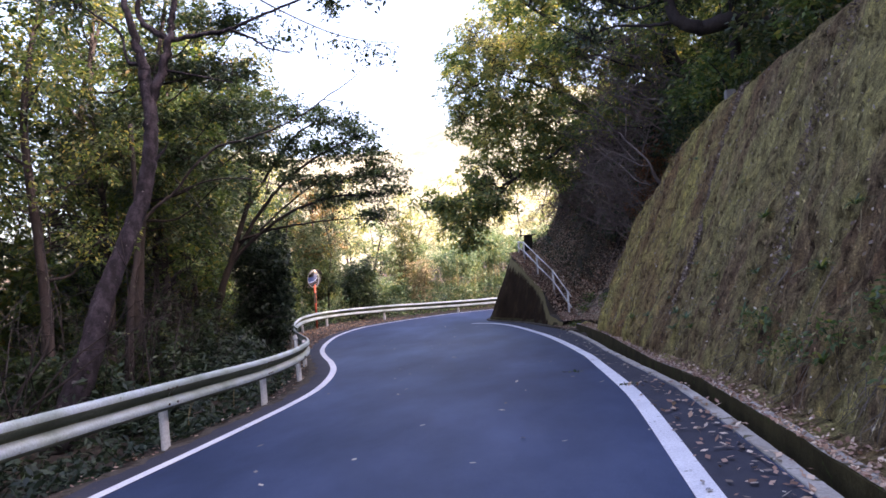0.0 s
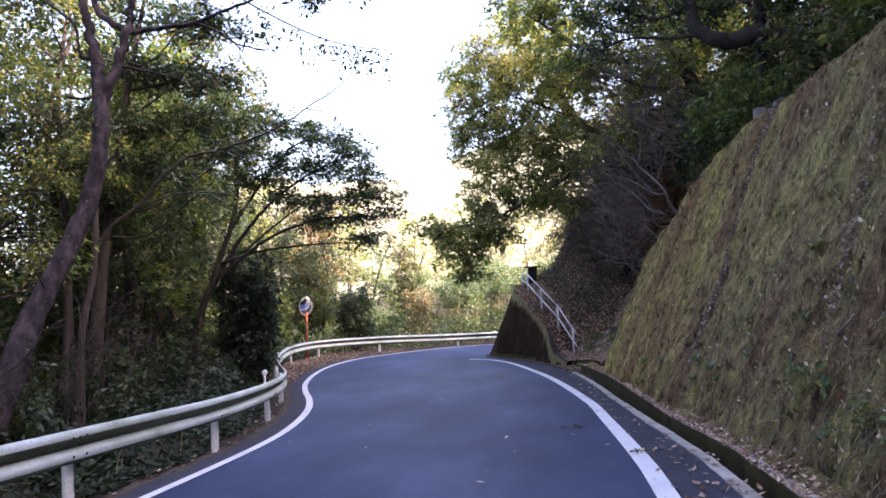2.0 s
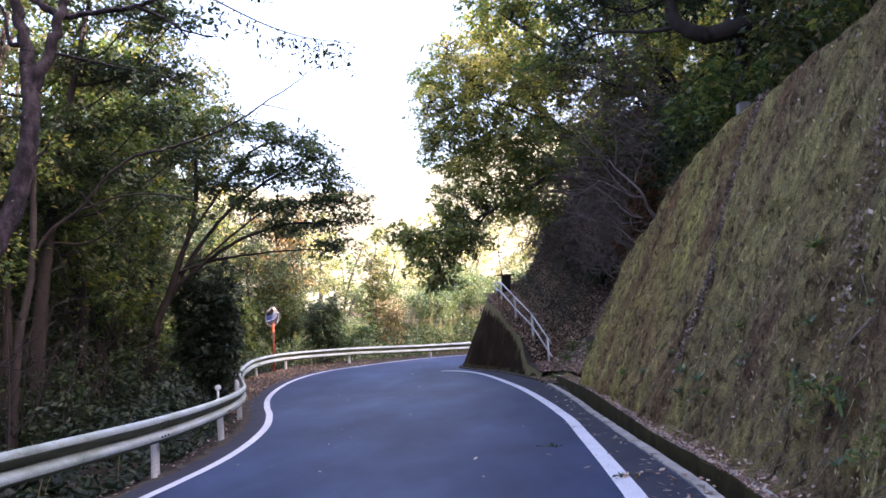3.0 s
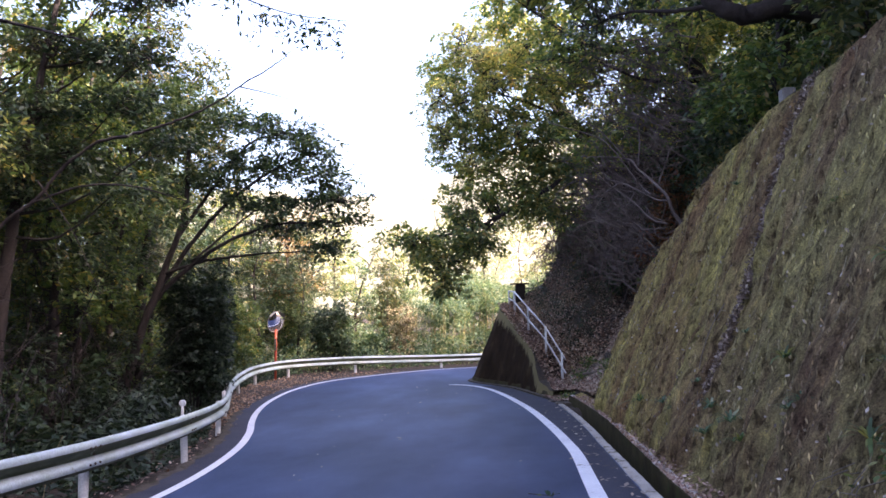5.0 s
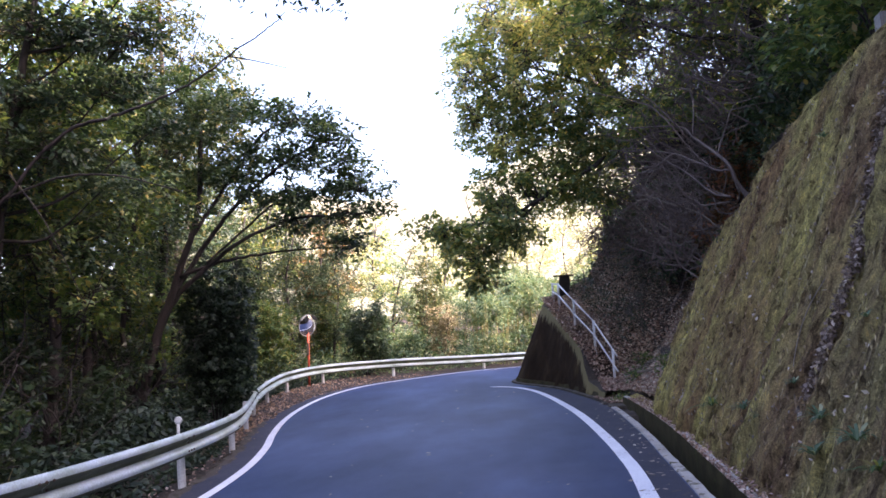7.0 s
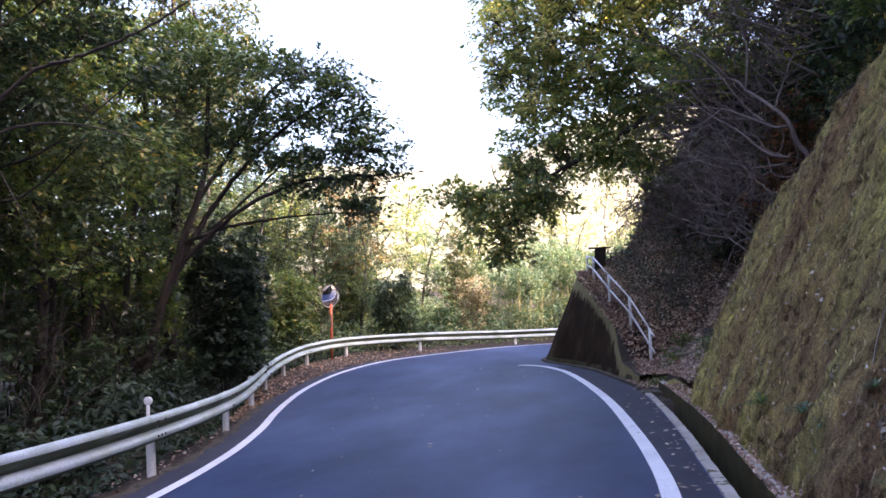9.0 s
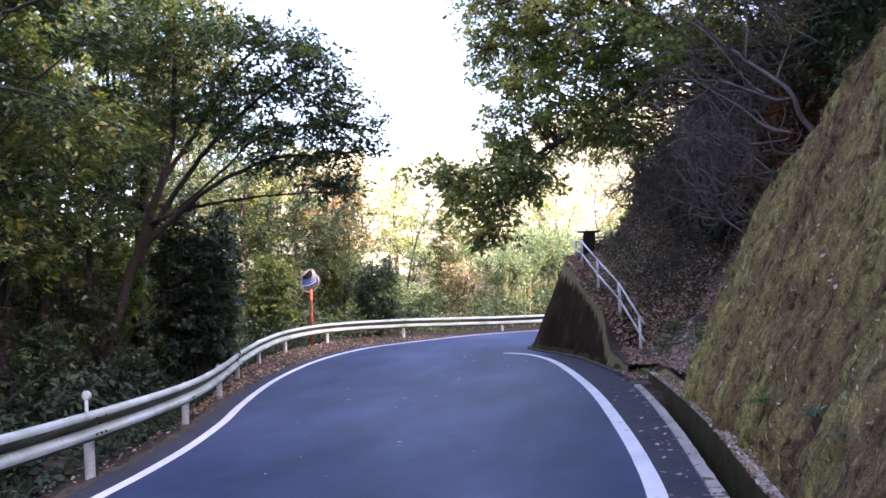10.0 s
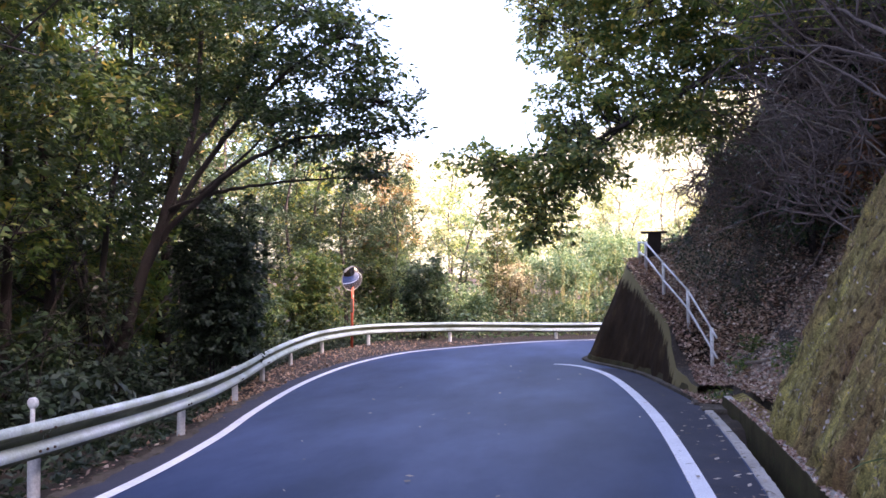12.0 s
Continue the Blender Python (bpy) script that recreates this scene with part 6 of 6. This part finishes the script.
p = MV[i, k]
thing("moss_shoots", "short olive moss shoots covering the slope", "moss", kind="stuff", me=quads_mesh("moss_shoots", leaves(p + np.array([-0.012, 0, 0.004]) + rng.normal(size=(n, 3)) * np.array([0.004, 0.02, 0.02]), 0.05, 0.24, 2.2), G_MOSS))
# leaves caught in the gullies
xs, ys, zs = [], [], []
for gy0, lean, num, zlo in ((13.25, 0.25, 3600, 0.7), (8.9, 0.2, 520, 1.1), (5.6, 0.15, 160, 0.8)):
    zz = rng.uniform(zlo, 4.7, num)
    yy = gy0 + lean * (zz - 2) + 0.12 * np.sin(zz * 1.9 + gy0) + rng.normal(size=num) * (0.015 + 0.03 * zz)
    xs.append(wall_x(yy, zz) + 0.05 + rng.normal(size=num) * 0.02)
    ys.append(yy), zs.append(zz)
scatter("gully_leaves", "dead leaves caught in the slope's runnels", np.concatenate(xs), np.concatenate(ys), np.concatenate(zs), 0.048, G_MULCH, 1.0)


# small dead leaves stuck all over the moss
n = 1100
y = rng.uniform(4, 20.4, n)
z = 0.25 + rng.random(n) ** 1.3 * np.interp(y, (4, 16.6, 20.4), (4.2, 4.3, 2.6))
i = np.clip(np.searchsorted(wy, y), 1, len(wy) - 1)
k = np.clip((z - MV[i, 0, 2]) / (MV[i, -1, 2] - MV[i, 0, 2]) * (nz - 1), 0, nz - 1).astype(int)
p = MV[i, k]
scatter("slope_leaves", "small pale dead leaves stuck to the moss", p[:, 0] - 0.02, p[:, 1], p[:, 2], 0.045, G_FALLEN, 1.2)


def on_slope(y, z, out=0.03):
    """The point of the moss slope's face at y and z, lifted off it by out."""
    i = int(np.clip(np.searchsorted(wy, y), 0, len(wy) - 1))
    k = int(np.clip((z - MV[i, 0, 2]) / (MV[i, -1, 2] - MV[i, 0, 2]) * (nz - 1), 0, nz - 1))
    return MV[i, k] + np.array([-out, 0, 0.2 * out])


_p = np.array([on_slope(8.52, 1.14, 0.02), on_slope(8.35, 1.27, 0.06), on_slope(8.18, 1.41, 0.04)])
thing("dead_stalk", "thick pale dead stalk leaning on the moss slope", "stalk", at=tuple(_p[0]), me=mesh_of("dead_stalk", *tube(_p - _p[0], [0.008, 0.011], 6), DEADWOOD, True))
for _pts, _r in (([(8.62, 1.73), (8.5, 1.5), (8.44, 1.3), (8.46, 1.0), (8.31, 0.76)], 0.004), ([(13.5, 2.0), (13.75, 1.6), (13.6, 1.1), (12.9, 0.7)], 0.006), ([(8.75, 1.75), (8.62, 1.4), (8.6, 1.15)], 0.003), ([(6.9, 1.4), (7.0, 1.0), (6.85, 0.6)], 0.004)):
    _p = rough_path([on_slope(_y, _z, 0.025) for _y, _z in _pts], 16)
    thing("dead_vine", "thin dry vine hanging down the moss slope", "vine", "vines on the moss slope", at=tuple(_p[0]), me=mesh_of("dead_vine", *tube(_p - _p[0], [_r, _r * 0.6], 4), DEADWOOD, True))
_tw = []
for _i in range(90):
    _y, _z = rng.uniform(5.0, 9.2), rng.uniform(0.3, 0.85)
    _a = on_slope(_y, _z, 0.01)
    _e = on_slope(_y + rng.normal() * 0.08, _z - rng.uniform(0.06, 0.28), rng.uniform(0.03, 0.09))
    _tw.append(tube(np.array([_a, (_a + _e) / 2 + rng.normal(size=3) * 0.025 + np.array([-0.03, 0, 0]), _e]), [0.005, 0.002], 3, False))
thing("bare_roots", "tan root fibres hanging from the slope's eroded foot", "roots", kind="stuff", me=mesh_of("bare_roots", *join(_tw), DEADWOOD))


def tuft(name, label, group, blades, length, leaf, at, lean=(-0.5, 0, 0.2)):
    ob = thing(name, label, "plant", group, at=at)
    v, f = [], []
    for i in range(blades):
        a = rng.uniform(0, 6.28)
        d = np.array([math.cos(a), math.sin(a), rng.uniform(0.4, 1.2)]) + np.array(lean)
        d /= np.linalg.norm(d)
        L = length * rng.uniform(0.5, 1.2)
        s = np.cross(d, (0, 0, 1))
        s /= np.linalg.norm(s) + 1e-6
        o = len(v)
        for k, wd in ((0, 0.006), (0.4, 0.011), (0.75, 0.008), (1.0, 0.001)):
            p = d * L * k + np.array([0, 0, -0.55 * L * k * k])
            v += [p - s * wd, p + s * wd]
        f += [(o + 2 * k, o + 2 * k + 1, o + 2 * k + 3, o + 2 * k + 2) for k in range(3)]
    part("foliage", mesh_of("foliage", v, f, leaf), ob)
    return ob


GF = "grass tufts on the moss slope"
_t1 = tuft("grass_tuft", "green grass tuft rooted in the moss slope", GF, 26, 0.3, G_MID, (wall_x(7.2, 1.35), 7.2, 1.35))
_t2 = tuft("grass_tuft", "straggly grass tuft with dry blades on the moss slope", GF, 20, 0.26, G_BAMBOO, (wall_x(10.2, 1.0), 10.2, 1.0))
for yy, zz in ((5.2, 0.7), (5.9, 1.1), (6.4, 0.6), (8.1, 0.8), (9.0, 0.9), (10.9, 1.3), (11.6, 0.7), (12.4, 0.75), (13.3, 0.95), (4.5, 1.0), (7.8, 0.45), (14.6, 0.6), (15.4, 3.6), (12.2, 1.5), (9.6, 2.0), (16.0, 0.5), (6.9, 1.9), (11.0, 2.6), (10.42, 0.93), (13.88, 0.6), (12.26, 0.51), (8.66, 0.89), (9.06, 1.33), (11.16, 0.59), (8.14, 1.46)):
    ob = copy_thing(_t1 if rng.random() < 0.5 else _t2, pose(wall_x(yy, zz) - 0.02, yy, zz, 0, 0, rng.uniform(-60, 60)))
    s = rng.uniform(0.6, 1.15)
    ob.scale = (s, s, s)
for x, y, L in ((-4.35, 13.4, 0.95), (-4.45, 11.6, 0.7), (-4.6, 12.0, 0.6)):
    v, f = tube(rough_path([(0, 0, -0.05), (0.04, 0.02, L * 0.5), (0.2, 0.05, L)], 10), [0.008, 0.003], 5)
    thing("grass_stalk", "single tall dry grass stalk behind the guardrail", "grass", "dry grass stalks", at=(x, y, gz(x, y)), me=mesh_of("grass_stalk", v, f, G_STRAW))


# ---- things at the foot of the bank ----
def ditch_cover():
    x, y = 2.56, 23.05
    ob = thing("ditch_cover", "grey concrete slab bridging the ditch's end", "slab", at=(x, y, float(road_z(x, y)) + 0.02))
    w, f = bevelled((-0.02, -0.32, -0.05), (0.5, 0.32, 0.012), 0.012)
    part("slab", mesh_of("slab", w, f, EDGING), ob)
    w, f = bevelled((-0.1, 0.3, -0.4), (0.75, 1.5, 0.022), 0.02)
    part("end_block", mesh_of("end_block", w, f, EDGING), ob)


ditch_cover()
w, f = tube(rough_path([(-0.3, -0.08, 0.0), (0.0, 0.02, 0.03), (0.35, 0.08, 0.16)], 10), [0.03, 0.035, 0.025], 10)
thing("log", "short weathered log lying in the leaf litter", "log", at=(3.6, 23.9, gz(3.6, 23.9) + 0.06), me=mesh_of("log", w, f, DEADWOOD, True))
for x, y, h in ((2.85, 23.75, 0.22), (3.35, 24.4, 0.3), (2.95, 24.7, 0.22), (3.6, 25.4, 0.35), (3.75, 22.6, 0.4)):
    shrub("small green weed growing in the leaf litter", x, y, 0.22, 0.22, h, G_MID, 0.08, 60, 8, name="weed", group="weeds on the bank", stems=4)
for y, h in ((4.2, 0.25), (4.9, 0.2), (5.5, 0.28), (6.3, 0.2), (7.1, 0.18), (8.3, 0.18)):
    z = 0.55 + 0.5 * rng.random()
    shrub("leafy weed rooted low on the moss slope", float(wall_x(y, z)) - 0.02, y, 0.22, 0.25, h, G_MID, 0.06, 60, 6, name="weed", group="weeds on the moss slope", stems=4, z=z)
# gravelly edge strip below the guardrail
gc = np.array([p for p in left_c if 0 < p[1] < 25])
w, f = strip(offset(gc, -0.62 + 0.06 * np.sin(np.arange(len(gc)) * 1.3)), offset(gc, -0.38 + 0.04 * np.sin(np.arange(len(gc)) * 2.1)), -0.012, 4)
w[:, 2] += rng.normal(size=len(w)) * 0.008
thing("edge_strip", "crumbled tan concrete edging under the guardrail", "edging", kind="structure", me=mesh_of("edge_strip", w, f, EDGING, True))
